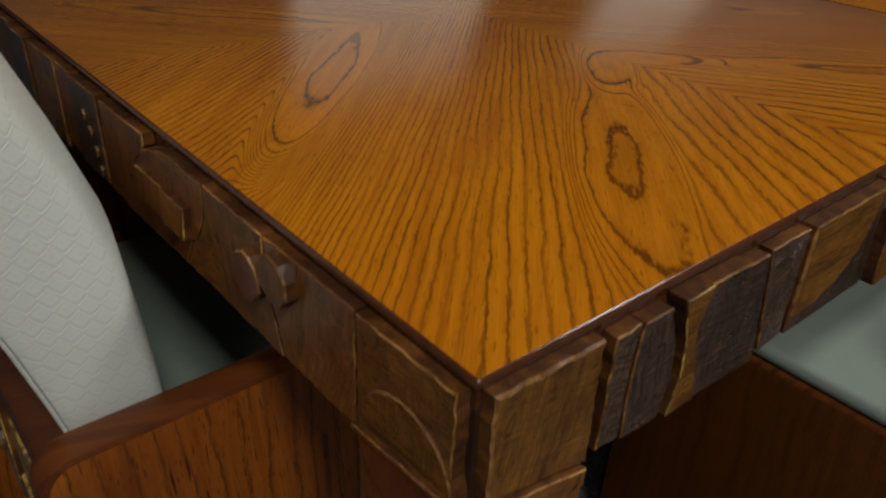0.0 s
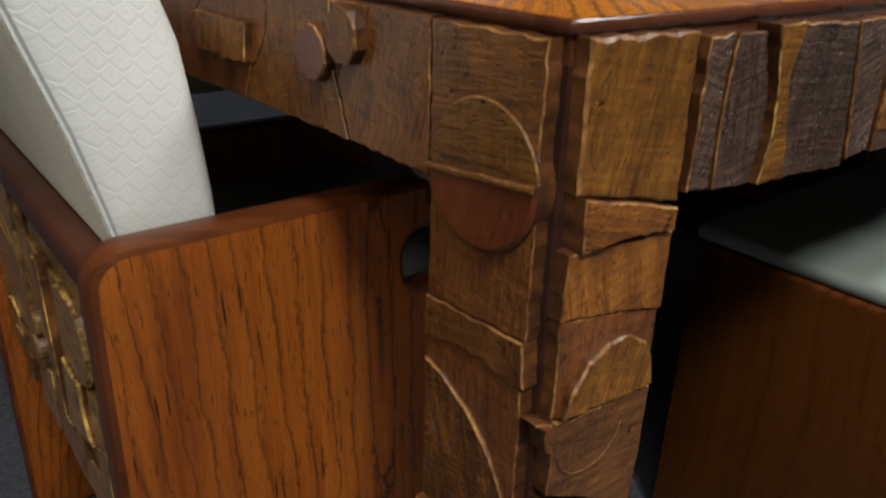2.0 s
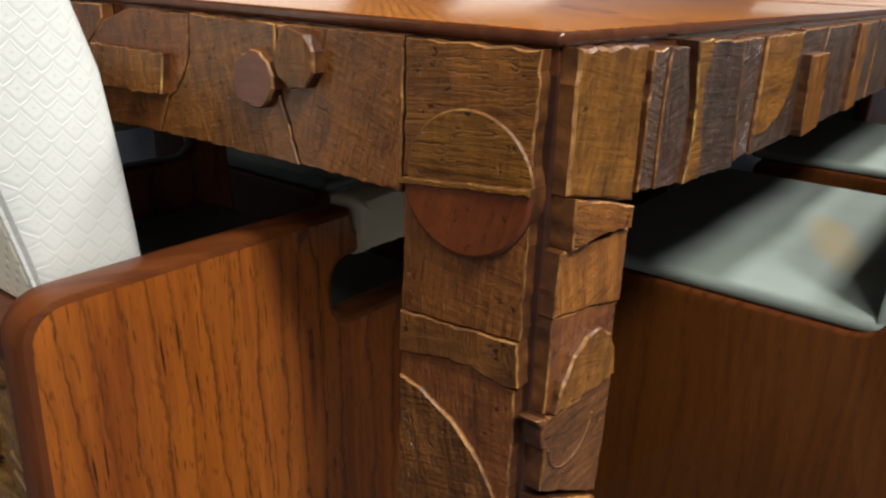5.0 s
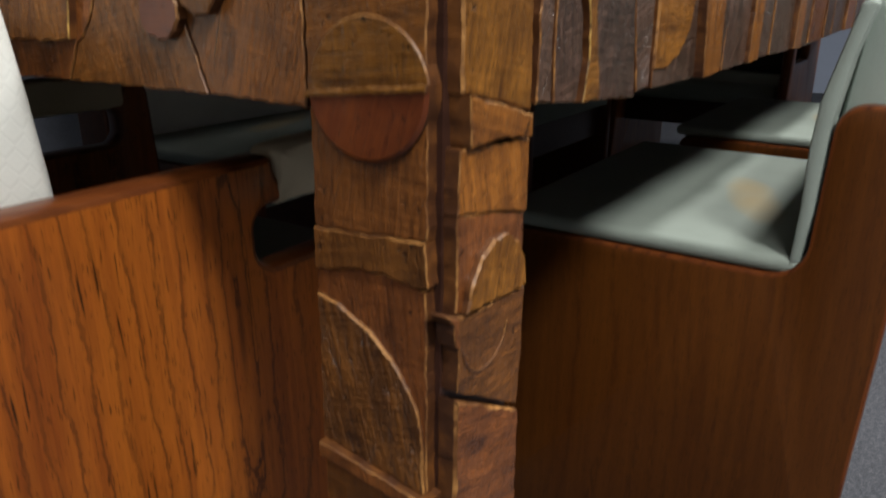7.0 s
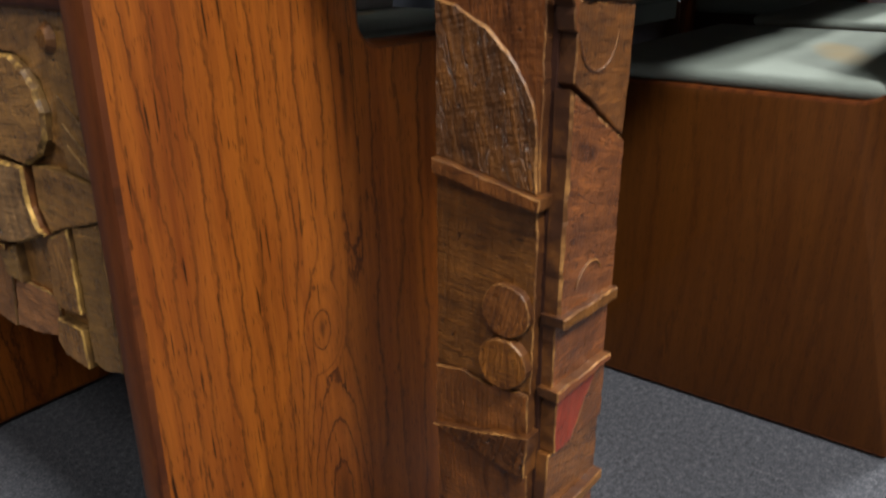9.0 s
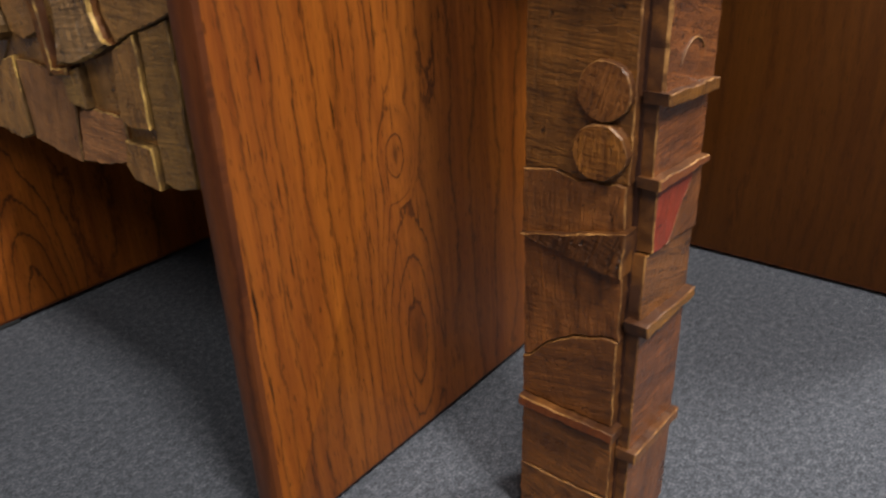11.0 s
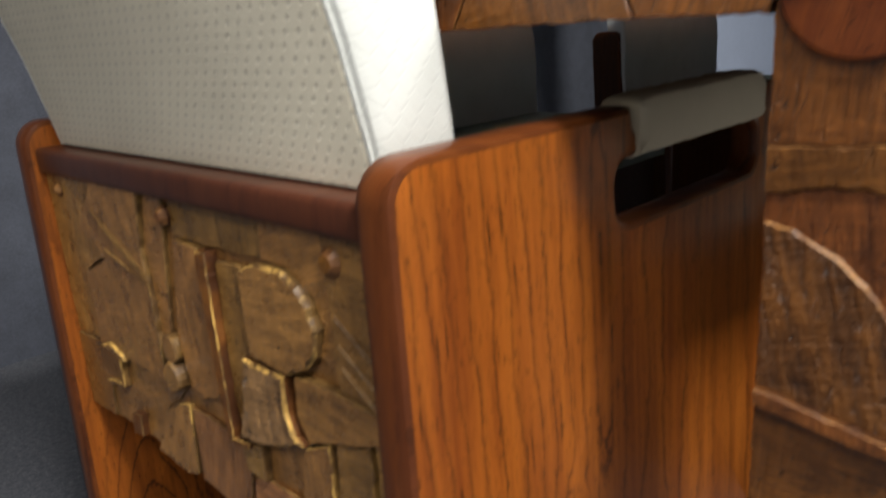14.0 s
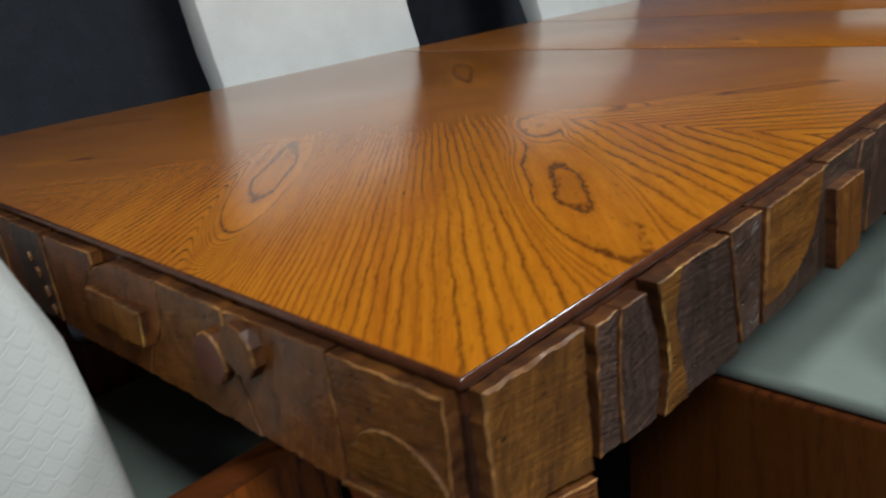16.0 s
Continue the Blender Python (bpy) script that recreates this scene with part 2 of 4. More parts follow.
def patch_wood(name, light, dark, along, rough=0.34, saw=0.6, rugged=0.42, coat=0.3):
    """Stained and lacquered offcut: each piece turns its grain its own way."""
    n = Net(name, rough, 0.0, coat, 0.4)
    x, y, z = n.axes()
    u = y if along == "y" else x
    s, t = n.turn(n.vec(u, z), n.m("ADD", n.m("MULTIPLY", n.m("ROUND", n.m("MULTIPLY", n.chance, 5.0)), math.pi / 2), n.m("MULTIPLY", n.m("SINE", n.m("MULTIPLY", n.chance, 90.0)), 0.3)))
    seed = n.m("MULTIPLY", n.chance, 17.0)
    fibre = n.noise(n.vec(n.m("MULTIPLY", s, 30.0), n.m("MULTIPLY", t, 380.0), seed), 1.0, 4.0, 0.65)
    band = n.noise(n.vec(n.m("MULTIPLY", s, 12.0), n.m("MULTIPLY", t, 85.0), seed), 1.0, 3.0, 0.6)
    cut = n.noise(n.vec(n.m("MULTIPLY", s, 420.0), n.m("MULTIPLY", t, 24.0), seed), 1.0, 2.0)
    blotch = n.noise(n.vec(u, z, seed), 46.0, 4.0, 0.65)
    f = n.m("ADD", n.m("MULTIPLY", fibre, 0.32), n.m("ADD", n.m("MULTIPLY", band, 0.33), n.m("MULTIPLY", blotch, 0.35)))
    c = n.ramp(f, (0.38, dark), (0.52, tuple(a * 0.55 + b * 0.45 for a, b in zip(light, dark))), (0.63, light))
    c = n.mix(saw * 0.5, c, n.ramp(cut, (0.35, 0.35), (0.58, 1.0)), "MULTIPLY")
    split = n.noise(n.vec(n.m("MULTIPLY", s, 16.0), n.m("MULTIPLY", t, 120.0), n.m("ADD", seed, 5.0)), 1.0, 3.0, 0.6)
    crack = n.ramp(n.m("ABSOLUTE", n.m("SUBTRACT", split, 0.5)), (0.0, 0.1), (0.022, 1.0))
    crack = n.m("MAXIMUM", crack, n.ramp(blotch, (0.47, 1.0), (0.56, 0.0)))
    nick = n.ramp(n.noise(n.vec(n.m("MULTIPLY", u, 170.0), n.m("MULTIPLY", z, 170.0), seed), 1.0, 1.5), (0.25, 0.12), (0.31, 1.0))
    c = n.mix(0.85, c, n.m("MULTIPLY", nick, n.m("ADD", 0.45, n.m("MULTIPLY", crack, 0.55))), "MULTIPLY")
    c = n.shift(c, n.m("ADD", 0.80, n.m("MULTIPLY", n.m("FRACT", n.m("MULTIPLY", n.chance, 7.3)), 0.42)),
                n.m("ADD", 0.494, n.m("MULTIPLY", n.m("FRACT", n.m("MULTIPLY", n.chance, 13.7)), 0.012)))
    h = n.m("ADD", n.m("ADD", n.m("MULTIPLY", fibre, 0.45), n.m("MULTIPLY", cut, saw * 0.4)), n.m("ADD", n.m("MULTIPLY", n.m("MULTIPLY", nick, crack), 0.5), n.m("MULTIPLY", blotch, 1.1)))
    return n.done(c, h, rugged, 0.006, n.m("ADD", rough - 0.12, n.m("MULTIPLY", blotch, 0.26)))


def patch_set(light, dark, name, **k):
    return {a: patch_wood(name + "_" + a, light, dark, a, **k) for a in "yx"}


BROWN = patch_set((0.265, 0.090, 0.018), (0.062, 0.021, 0.006), "stained_oak", rough=0.3)
GOLD = patch_set((0.32, 0.122, 0.017), (0.090, 0.031, 0.006), "golden_oak", coat=0.15)
RED = patch_set((0.215, 0.058, 0.010), (0.115, 0.026, 0.006), "red_stained_wood", saw=0.1, rugged=0.15)
GREY = patch_set((0.130, 0.070, 0.048), (0.032, 0.019, 0.012), "weathered_wood", saw=0.8, rugged=0.8)
ROUGH = patch_set((0.20, 0.070, 0.013), (0.035, 0.013, 0.005), "rough_bark_wood", rugged=0.8, rough=0.42, coat=0.1)
OLIVE = patch_set((0.50, 0.245, 0.062), (0.135, 0.063, 0.017), "bronzed_wood", rough=0.28, saw=0.5, coat=0.4)
RUST = patch_set((0.50, 0.225, 0.070), (0.160, 0.070, 0.024), "rust_bronzed_wood", rough=0.32, saw=0.4)
BRONZE_BARK = patch_set((0.55, 0.310, 0.110), (0.060, 0.030, 0.011), "bronzed_bark", rugged=1.0, rough=0.30)
CRIMSON = patch_set((0.34, 0.030, 0.014), (0.16, 0.020, 0.008), "crimson_stain", saw=0.1)


def worn(name, light, dark, scale=220.0):
    n = Net(name, 0.48, 0.0, 0.05)
    f = n.noise(n.at, scale, 4.0, 0.65)
    where = n.noise(n.at, 28.0, 2.0)
    g = n.m("ADD", n.m("MULTIPLY", f, 0.45), n.m("MULTIPLY", where, 0.55))
    return n.done(n.ramp(g, (0.45, dark), (0.65, light)), f, 0.5, 0.0015)


WORN = worn("worn_edge", (0.46, 0.22, 0.060), (0.12, 0.045, 0.010))
GILT = worn("gilt_edge", (0.75, 0.45, 0.11), (0.10, 0.050, 0.014), 150.0)
WORN_OLIVE = worn("rubbed_edge", (0.34, 0.19, 0.055), (0.10, 0.050, 0.015), 150.0)
END_GRAIN = worn("end_grain", (0.17, 0.060, 0.011), (0.055, 0.018, 0.005), 90.0)
END_OLIVE = worn("bronzed_end_grain", (0.26, 0.14, 0.035), (0.08, 0.040, 0.012), 90.0)
DARK_WOOD = plain("dark_wood", (0.035, 0.014, 0.009), 0.35, grain=0.4, scale=90)
DARK = {"x": DARK_WOOD, "y": DARK_WOOD}
RUBBER = plain("black_rubber", (0.02, 0.02, 0.02), 0.7)
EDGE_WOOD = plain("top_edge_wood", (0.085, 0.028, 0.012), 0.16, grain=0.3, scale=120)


def fabric(name, colour, along, pitch, strength, rough=0.75, dots=False, blotch=False):
    """Upholstery with a small raised pattern, pitch metres apart."""
    n = Net(name, rough)
    x, y, z = n.axes()
    u = n.m("ADD", y, n.m("MULTIPLY", x, 0.8)) if along == "y" else n.m("ADD", x, n.m("MULTIPLY", y, 0.8))
    if dots:
        row = n.m("DIVIDE", z, pitch * 0.62)
        du = n.m("SUBTRACT", n.m("FRACT", n.m("ADD", n.m("DIVIDE", y if along == "y" else x, pitch), n.m("MULTIPLY", n.m("FLOOR", row), 0.5))), 0.5)
        dv = n.m("MULTIPLY", n.m("SUBTRACT", n.m("FRACT", row), 0.5), 0.62)
        h = n.ramp(n.m("SQRT", n.m("ADD", n.m("MULTIPLY", du, du), n.m("MULTIPLY", dv, dv))), (0.10, 0.0), (0.19, 1.0))
    else:
        row = n.m("DIVIDE", n.m("ADD", z, n.m("MULTIPLY", u, 0.25)), pitch * 0.85)
        cell = n.m("SUBTRACT", n.m("FRACT", n.m("ADD", n.m("DIVIDE", u, pitch), n.m("MULTIPLY", n.m("FLOOR", row), 0.5))), 0.5)
        arc = n.m("SUBTRACT", 1.0, n.m("SQRT", n.m("SUBTRACT", 1.0, n.m("MULTIPLY", n.m("MULTIPLY", cell, cell), 3.2))))
        arc = n.m("ADD", n.m("MULTIPLY", arc, 0.45), n.m("MULTIPLY", n.m("ABSOLUTE", cell), 0.95))
        h = n.ramp(n.m("FRACT", n.m("SUBTRACT", row, arc)), (0.0, 0.95), (0.07, 1.0), (0.15, 0.30), (0.5, 0.75), (0.9, 0.6), (1.0, 0.95))
    weave = n.noise(n.at, 900.0, 2.0)
    soft = n.noise(n.at, 12.0, 3.0)
    # Hollows between the scales are coloured darker as shade; the dots are dark themselves.
    c = n.mix(n.m("MULTIPLY", n.m("SUBTRACT", 1.0, h), 0.45 if dots else 0.42), colour, tuple(v * 0.5 for v in colour))
    # A soft ochre blotch lying across the seat.
    if blotch:
        r = n.m("ADD", n.m("POWER", n.m("DIVIDE", n.m("SUBTRACT", x, 0.22), 0.19), 2.0), n.m("POWER", n.m("DIVIDE", n.m("SUBTRACT", n.m("SUBTRACT", y, n.m("MULTIPLY", x, 0.30)), -0.066), 0.045), 2.0))
        c = n.mix(n.m("MULTIPLY", n.ramp(n.m("ADD", r, n.m("MULTIPLY", soft, 0.9)), (0.3, 1.0), (1.1, 0.0)), 0.75), c, (0.40, 0.285, 0.12))
    c = n.shift(c, n.m("ADD", 0.86, n.m("MULTIPLY", soft, 0.28)))
    return n.done(c, n.m("ADD", h, n.m("ADD", n.m("MULTIPLY", weave, 0.25), n.m("MULTIPLY", soft, 0.6))), strength, 0.0016)


SCALE_FABRIC = fabric("scale_fabric", (0.75, 0.765, 0.715), "y", 0.0098, 0.25)
CHAIR_FABRIC = fabric("chair_fabric", (0.84, 0.86, 0.83), "x", 0.0098, 0.16)
REAR_FABRIC = fabric("rear_fabric", (0.86, 0.79, 0.62), "y", 0.0112, 0.4, dots=True)
SEAT_FABRIC = fabric("seat_fabric", (0.235, 0.275, 0.24), "x", 0.004, 0.35, blotch=True)
BACK_FABRIC = fabric("back_fabric", (0.28, 0.33, 0.295), "x", 0.004, 0.35)
PAD_FABRIC = fabric("pad_fabric", (0.60, 0.52, 0.36), "x", 0.004, 0.3)


def carpet():
    n = Net("carpet", 0.95)
    pile = n.noise(n.at, 420.0, 3.0, 0.7)
    tuft = n.noise(n.at, 130.0, 2.0)
    worn_area = n.noise(n.at, 2.5, 3.0)
    c = n.ramp(n.m("ADD", n.m("MULTIPLY", pile, 0.7), n.m("MULTIPLY", tuft, 0.3)), (0.36, (0.025, 0.027, 0.033)), (0.5, (0.064, 0.068, 0.080)), (0.66, (0.175, 0.18, 0.20)))
    return n.done(n.shift(c, n.m("ADD", 0.75, n.m("MULTIPLY", worn_area, 0.5))), n.m("ADD", pile, tuft), 0.7, 0.004)


CARPET = carpet()
WALL = plain("wall_fabric", (0.060, 0.066, 0.084), 0.92, grain=0.22, scale=260, bump=0.3)
LIGHT_WALL = plain("light_wall", (0.22, 0.22, 0.22), 0.9, grain=0.04)
BLUE_WALL = plain("pale_blue_wall", (0.40, 0.46, 0.58), 0.9, grain=0.04)
CEIL = plain("ceiling_paint", (0.26, 0.26, 0.26), 0.9, grain=0.03)
WHITE_METAL = plain("white_metal", (0.75, 0.78, 0.85), 0.3, grain=0.03)
n = Net("lamp_diffuser", 0.6)
n.out.inputs["Emission Color"].default_value = (1, 0.96, 0.9, 1)
n.out.inputs["Emission Strength"].default_value = 3.0
DIFFUSER = n.done((0.9, 0.9, 0.88, 1))


# ---- building helpers ----
def part(name, bm, material, parent, label="", crease=38):
    me = bpy.data.meshes.new(name)
    bm.to_mesh(me)
    bm.free()
    for m in material if isinstance(material, (list, tuple)) else [material]:
        me.materials.append(m)
    me.polygons.foreach_set("use_smooth", [True] * len(me.polygons))
    me.set_sharp_from_angle(angle=radians(crease))
    ob = new(name, me)
    ob.parent = parent
    if label:
        tagged(ob, label)
    return ob


def thing(name, label, category, group="", kind=""):
    ob = new(name)
    ob.empty_display_size = 0.05
    return tagged(ob, label, category, group, kind)


def box(bm, x0, x1, y0, y1, z0, z1, bevel=0.0, seg=2):
    made = bmesh.ops.create_cube(bm, size=1.0)["verts"]
    for v in made:
        v.co = Vector(((x0 + x1) / 2 + v.co.x * (x1 - x0), (y0 + y1) / 2 + v.co.y * (y1 - y0), (z0 + z1) / 2 + v.co.z * (z1 - z0)))
    if bevel:
        edges = {e for v in made for e in v.link_edges}
        bmesh.ops.bevel(bm, geom=list(edges), offset=bevel, segments=seg, affect="EDGES", profile=0.5)
    return bm


def boxed(*a, **k):
    return box(bmesh.new(), *a, **k)


def setting(name, bm, material, label, category):
    return tagged(part(name, bm, material, None), label, category, kind="structure")


def wound(poly):
    """The outline, anticlockwise."""
    n = len(poly)
    turn = sum(poly[i][0] * poly[(i + 1) % n][1] - poly[(i + 1) % n][0] * poly[i][1] for i in range(n))
    return [tuple(p) for p in (poly if turn > 0 else poly[::-1])]


def inset(poly, d):
    """The outline drawn in by d (out: minus); poly runs anticlockwise."""
    out = []
    for i in range(len(poly)):
        p, q, r = Vector(poly[i - 1]), Vector(poly[i]), Vector(poly[(i + 1) % len(poly)])
        a, b = (q - p).normalized(), (r - q).normalized()
        nrm = Vector((-(a.y + b.y), a.x + b.x))
        nrm = nrm.normalized() if nrm.length > 1e-6 else Vector((-a.y, a.x))
        out.append(tuple(q + nrm * d))
    return out


def roughened(poly, step=0.0028, amount=0.0008):
    """The outline with hand-cut, uneven edges."""
    out = []
    for i in range(len(poly)):
        a, b = Vector(poly[i]), Vector(poly[(i + 1) % len(poly)])
        k = max(1, int((b - a).length / step))
        for j in range(k):
            p = a.lerp(b, j / k)
            wob = noise.noise_vector(Vector((p.x * 130, p.y * 130, 3.7))) + noise.noise_vector(Vector((p.x * 420, p.y * 420, 1.7))) * 0.4
            out.append((p.x + wob.x * amount * 1.3, p.y + wob.y * amount * 1.3))
    return out


def worn_rim(poly, bevel, cut):
    """The outline drawn in by an uneven, rubbed bevel."""
    if not cut:
        return inset(poly, bevel)
    wide, thin = inset(poly, bevel * 1.35), inset(poly, bevel * 0.4)
    out = []
    for i, p in enumerate(poly):
        k = min(1.0, max(0.0, 0.32 + 0.8 * noise.noise(Vector((p[0] * 60, p[1] * 60, bevel * 900))) + 0.9 * noise.noise(Vector((p[0] * 310, p[1] * 310, 2.2)))))
        out.append(tuple(Vector(thin[i]).lerp(Vector(wide[i]), k)))
    return out


def plate(poly, w0, w1, to, bevel=0.0013, cut=True):
    """A plate with the outline poly (u, v), from depth w0 out to w1; its front edge is worn (slot 1). to(u, v, w) gives the place."""
    bm = bmesh.new()
    poly = wound(poly)
    if cut:
        poly = wound(roughened(poly))
    n = len(poly)
    tilt = random.uniform(-0.008, 0.008), random.uniform(-0.008, 0.008)
    cu, cv = sum(p[0] for p in poly) / n, sum(p[1] for p in poly) / n

    def out(u, v, w):
        return to(u, v, w + (u - cu) * tilt[0] + (v - cv) * tilt[1])
    rings = [[bm.verts.new(to(u, v, w0)) for u, v in poly],
             [bm.verts.new(out(u, v, w1 - bevel)) for u, v in poly],
             [bm.verts.new(out(u, v, w1)) for u, v in worn_rim(poly, bevel, cut)]]
    for k in range(2):
        for i in range(n):
            f = bm.faces.new((rings[k][i], rings[k][(i + 1) % n], rings[k + 1][(i + 1) % n], rings[k + 1][i]))
            f.material_index = 1 if k else 2
    bm.faces.new(rings[2])
    bmesh.ops.recalc_face_normals(bm, faces=bm.faces)
    return bm


def slab(outline, holes, depth, r, to, spans=1):
    """A board with an outline and holes in (u, v), depth thick, its edges rounded by r; to(u, v, w) gives the place."""
    bm = bmesh.new()
    band = []
    steps = [(r, 0.0), (r * 0.3, r * 0.3)] + [(0.0, r + (depth - 2 * r) * k / spans) for k in range(spans + 1)] + [(r * 0.3, depth - r * 0.3), (r, depth)]
    caps = [[], []]
    for loop, sign in [(wound(outline), 1)] + [(wound(h), -1) for h in holes]:
        rings = [[bm.verts.new(to(u, v, w)) for u, v in inset(loop, d * sign)] for d, w in steps]
        n = len(loop)
        for a, b in zip(rings, rings[1:]):
            for i in range(n):
                band.append(bm.faces.new((a[i], a[(i + 1) % n], b[(i + 1) % n], b[i])))
        for cap, ring in zip(caps, (rings[0], rings[-1])):
            cap += [bm.edges.get((ring[i], ring[(i + 1) % n])) for i in range(n)]
    for cap in caps:
        bmesh.ops.triangle_fill(bm, edges=cap, use_beauty=True)
    for f in band:
        f.material_index = 1
    bmesh.ops.recalc_face_normals(bm, faces=bm.faces)
    return bm


def rounded(points, k=6):
    """An outline from (u, v, radius): each corner rounded by its radius."""
    out = []
    n = len(points)
    for i, (u, v, r) in enumerate(points):
        q = Vector((u, v))
        if not r:
            out.append((u, v))
            continue
        a = (Vector(points[i - 1][:2]) - q).normalized()
        b = (Vector(points[(i + 1) % n][:2]) - q).normalized()
        half = a.angle(b) / 2
        d = r / math.tan(half)
        c = q + (a + b).normalized() * (r / math.sin(half))
        p0, p1 = q + a * d - c, q + b * d - c
        turn = math.atan2(p0.x * p1.y - p0.y * p1.x, p0.dot(p1))
        for j in range(k + 1):
            w = turn * j / k
            out.append((c.x + p0.x * math.cos(w) - p0.y * math.sin(w), c.y + p0.x * math.sin(w) + p0.y * math.cos(w)))
    return out


def tube(points, r, sides=6):
    bm = bmesh.new()
    rings = []
    for i, p in enumerate(points):
        d = (Vector(points[min(i + 1, len(points) - 1)]) - Vector(points[max(i - 1, 0)])).normalized()
        side = d.orthogonal().normalized()
        up = d.cross(side)
        rings.append([bm.verts.new(Vector(p) + (side * math.cos(math.tau * j / sides) + up * math.sin(math.tau * j / sides)) * r) for j in range(sides)])
    for a, b in zip(rings, rings[1:]):
        for j in range(sides):
            bm.faces.new((a[j], a[(j + 1) % sides], b[(j + 1) % sides], b[j]))
    bm.faces.new(rings[0]), bm.faces.new(rings[-1])
    bmesh.ops.recalc_face_normals(bm, faces=bm.faces)
    return bm


def rect(u0, u1, v0, v1):
    return [(u0, v0), (u1, v0), (u1, v1), (u0, v1)]


def oval(cu, cv, ru, rv=None, a0=0, a1=360, n=20):
    """A disc, or from a0 to a1 degrees a piece of it."""
    rv = rv or ru
    full = a1 - a0 >= 360
    return [(cu + ru * math.cos(radians(a0 + (a1 - a0) * i / n)), cv + rv * math.sin(radians(a0 + (a1 - a0) * i / n))) for i in range(n if full else n + 1)]


def bow(cu, cv, ru, rv, a0, a1, wide=0.0011, n=16):
    """A thin curved band, a score cut along part of an oval."""
    return oval(cu, cv, ru, rv, a0, a1, n) + oval(cu, cv, ru - wide, rv - wide, a0, a1, n)[::-1]


def on_end(u, v, w):
    return Vector((0.008 - w, u, v))


def on_side(u, v, w):
    return Vector((u, 0.008 - w, v))


# Furniture is drawn in a leg's own units; GROW and FOOT set it to true size on the floor.
GROW, FOOT = 1.1144, 0.077


def stand(x=0.0, y=0.0, turn=0.0):
    return pose(x * GROW, y * GROW, -FOOT * GROW, 0, 0, turn)


def settle(ob, m):
    ob.matrix_world = m @ Matrix.Scale(GROW, 4)
    return ob


# ---- room ----
X0, X1, Y0, Y1 = -3.6, 6.2, -3.8, 1.74
setting("floor", boxed(X0 - 0.1, X1 + 0.1, Y0 - 0.1, Y1 + 0.1, -0.05, 0), CARPET, "dark grey short-pile carpet floor of a showroom", "floor")
setting("ceiling", boxed(X0 - 0.1, X1 + 0.1, Y0 - 0.1, Y1 + 0.1, H, H + 0.1), CEIL, "grey painted ceiling with three unseen flat lights", "ceiling")
setting("wall_north", boxed(X0, 3.0, Y1, Y1 + 0.1, 0, H), WALL, "dark blue-grey fabric wall behind the table", "wall")
setting("wall_north_pale", boxed(3.0, X1, Y1, Y1 + 0.1, 0, H), BLUE_WALL, "pale blue-grey wall beyond the table", "wall")
setting("wall_west", boxed(X0 - 0.1, X0, Y0, Y1, 0, H), LIGHT_WALL, "plain grey painted wall", "wall")
setting("wall_east", boxed(X1, X1 + 0.1, Y0, Y1, 0, H), BLUE_WALL, "pale blue-grey wall at the far end", "wall")
setting("wall_south", boxed(X0, X1, Y0 - 0.1, Y0, 0, H), LIGHT_WALL, "plain grey painted wall", "wall")


def ceiling_light(x, y, sx, sy):
    c = thing("ceiling_light", "%s white ceiling panel light, switched on" % ("square" if sx == sy else "broad" if sx > 1 else "short"), "ceiling light", "ceiling lights")
    f = bmesh.new()
    a, b = sx / 2, sy / 2
    for k in (-1, 1):
        box(f, min(k * a, k * (a + 0.02)), max(k * a, k * (a + 0.02)), -b - 0.02, b + 0.02, -0.035, 0.0)
        box(f, -a, a, min(k * b, k * (b + 0.02)), max(k * b, k * (b + 0.02)), -0.035, 0.0)
    part("frame", f, WHITE_METAL, c)
    part("diffuser", boxed(-a, a, -b, b, -0.025, -0.01), DIFFUSER, c)
    c.matrix_world = pose(x, y, H)
    return c


# Housings for lamps out of view; the broad and short ones are added fill.
for x, y, sx, sy, _ in CEILING_LIGHTS:
    ceiling_light(x, y, sx, sy)

# ---- dining table ----
TW, TL, TH = 0.92, 2.40, 0.75
table = thing("dining_table", "long dining table with glossy amber oak top and patchwork wooden apron", "table")
for i, (x0, x1) in enumerate(((0.006, 0.8185), (0.8205, 1.2285), (1.2305, TL - 0.006))):
    sheet = boxed(x0, x1, 0.006, TW - 0.006, 0.7435, TH, bevel=0.0028, seg=4)
    sheet.normal_update()
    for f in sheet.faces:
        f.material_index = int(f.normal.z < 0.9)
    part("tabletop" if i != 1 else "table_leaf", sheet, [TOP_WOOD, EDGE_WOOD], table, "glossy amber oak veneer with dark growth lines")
part("top_edge", boxed(0.0085, TL - 0.0085, 0.0085, TW - 0.0085, 0.733, 0.7436), EDGE_WOOD, table, "dark recessed band under the top")
apron_end = part("end_apron", boxed(0.008, 0.03, 0.079, TW - 0.079, 0.678, 0.733), DARK_WOOD, table)
apron_side = part("side_apron", boxed(0.079, TL - 0.079, 0.008, 0.03, 0.678, 0.733), DARK_WOOD, table)
far_end = part("end_apron", boxed(TL - 0.03, TL - 0.008, 0.079, TW - 0.079, 0.678, 0.733), DARK_WOOD, table)
far_side = part("side_apron", boxed(0.079, TL - 0.079, TW - 0.03, TW - 0.008, 0.678, 0.733), DARK_WOOD, table)
leg = part("leg", boxed(0.008, 0.078, 0.008, 0.078, FOOT, 0.733), DARK_WOOD, table, "square leg clad in stained wood offcuts")


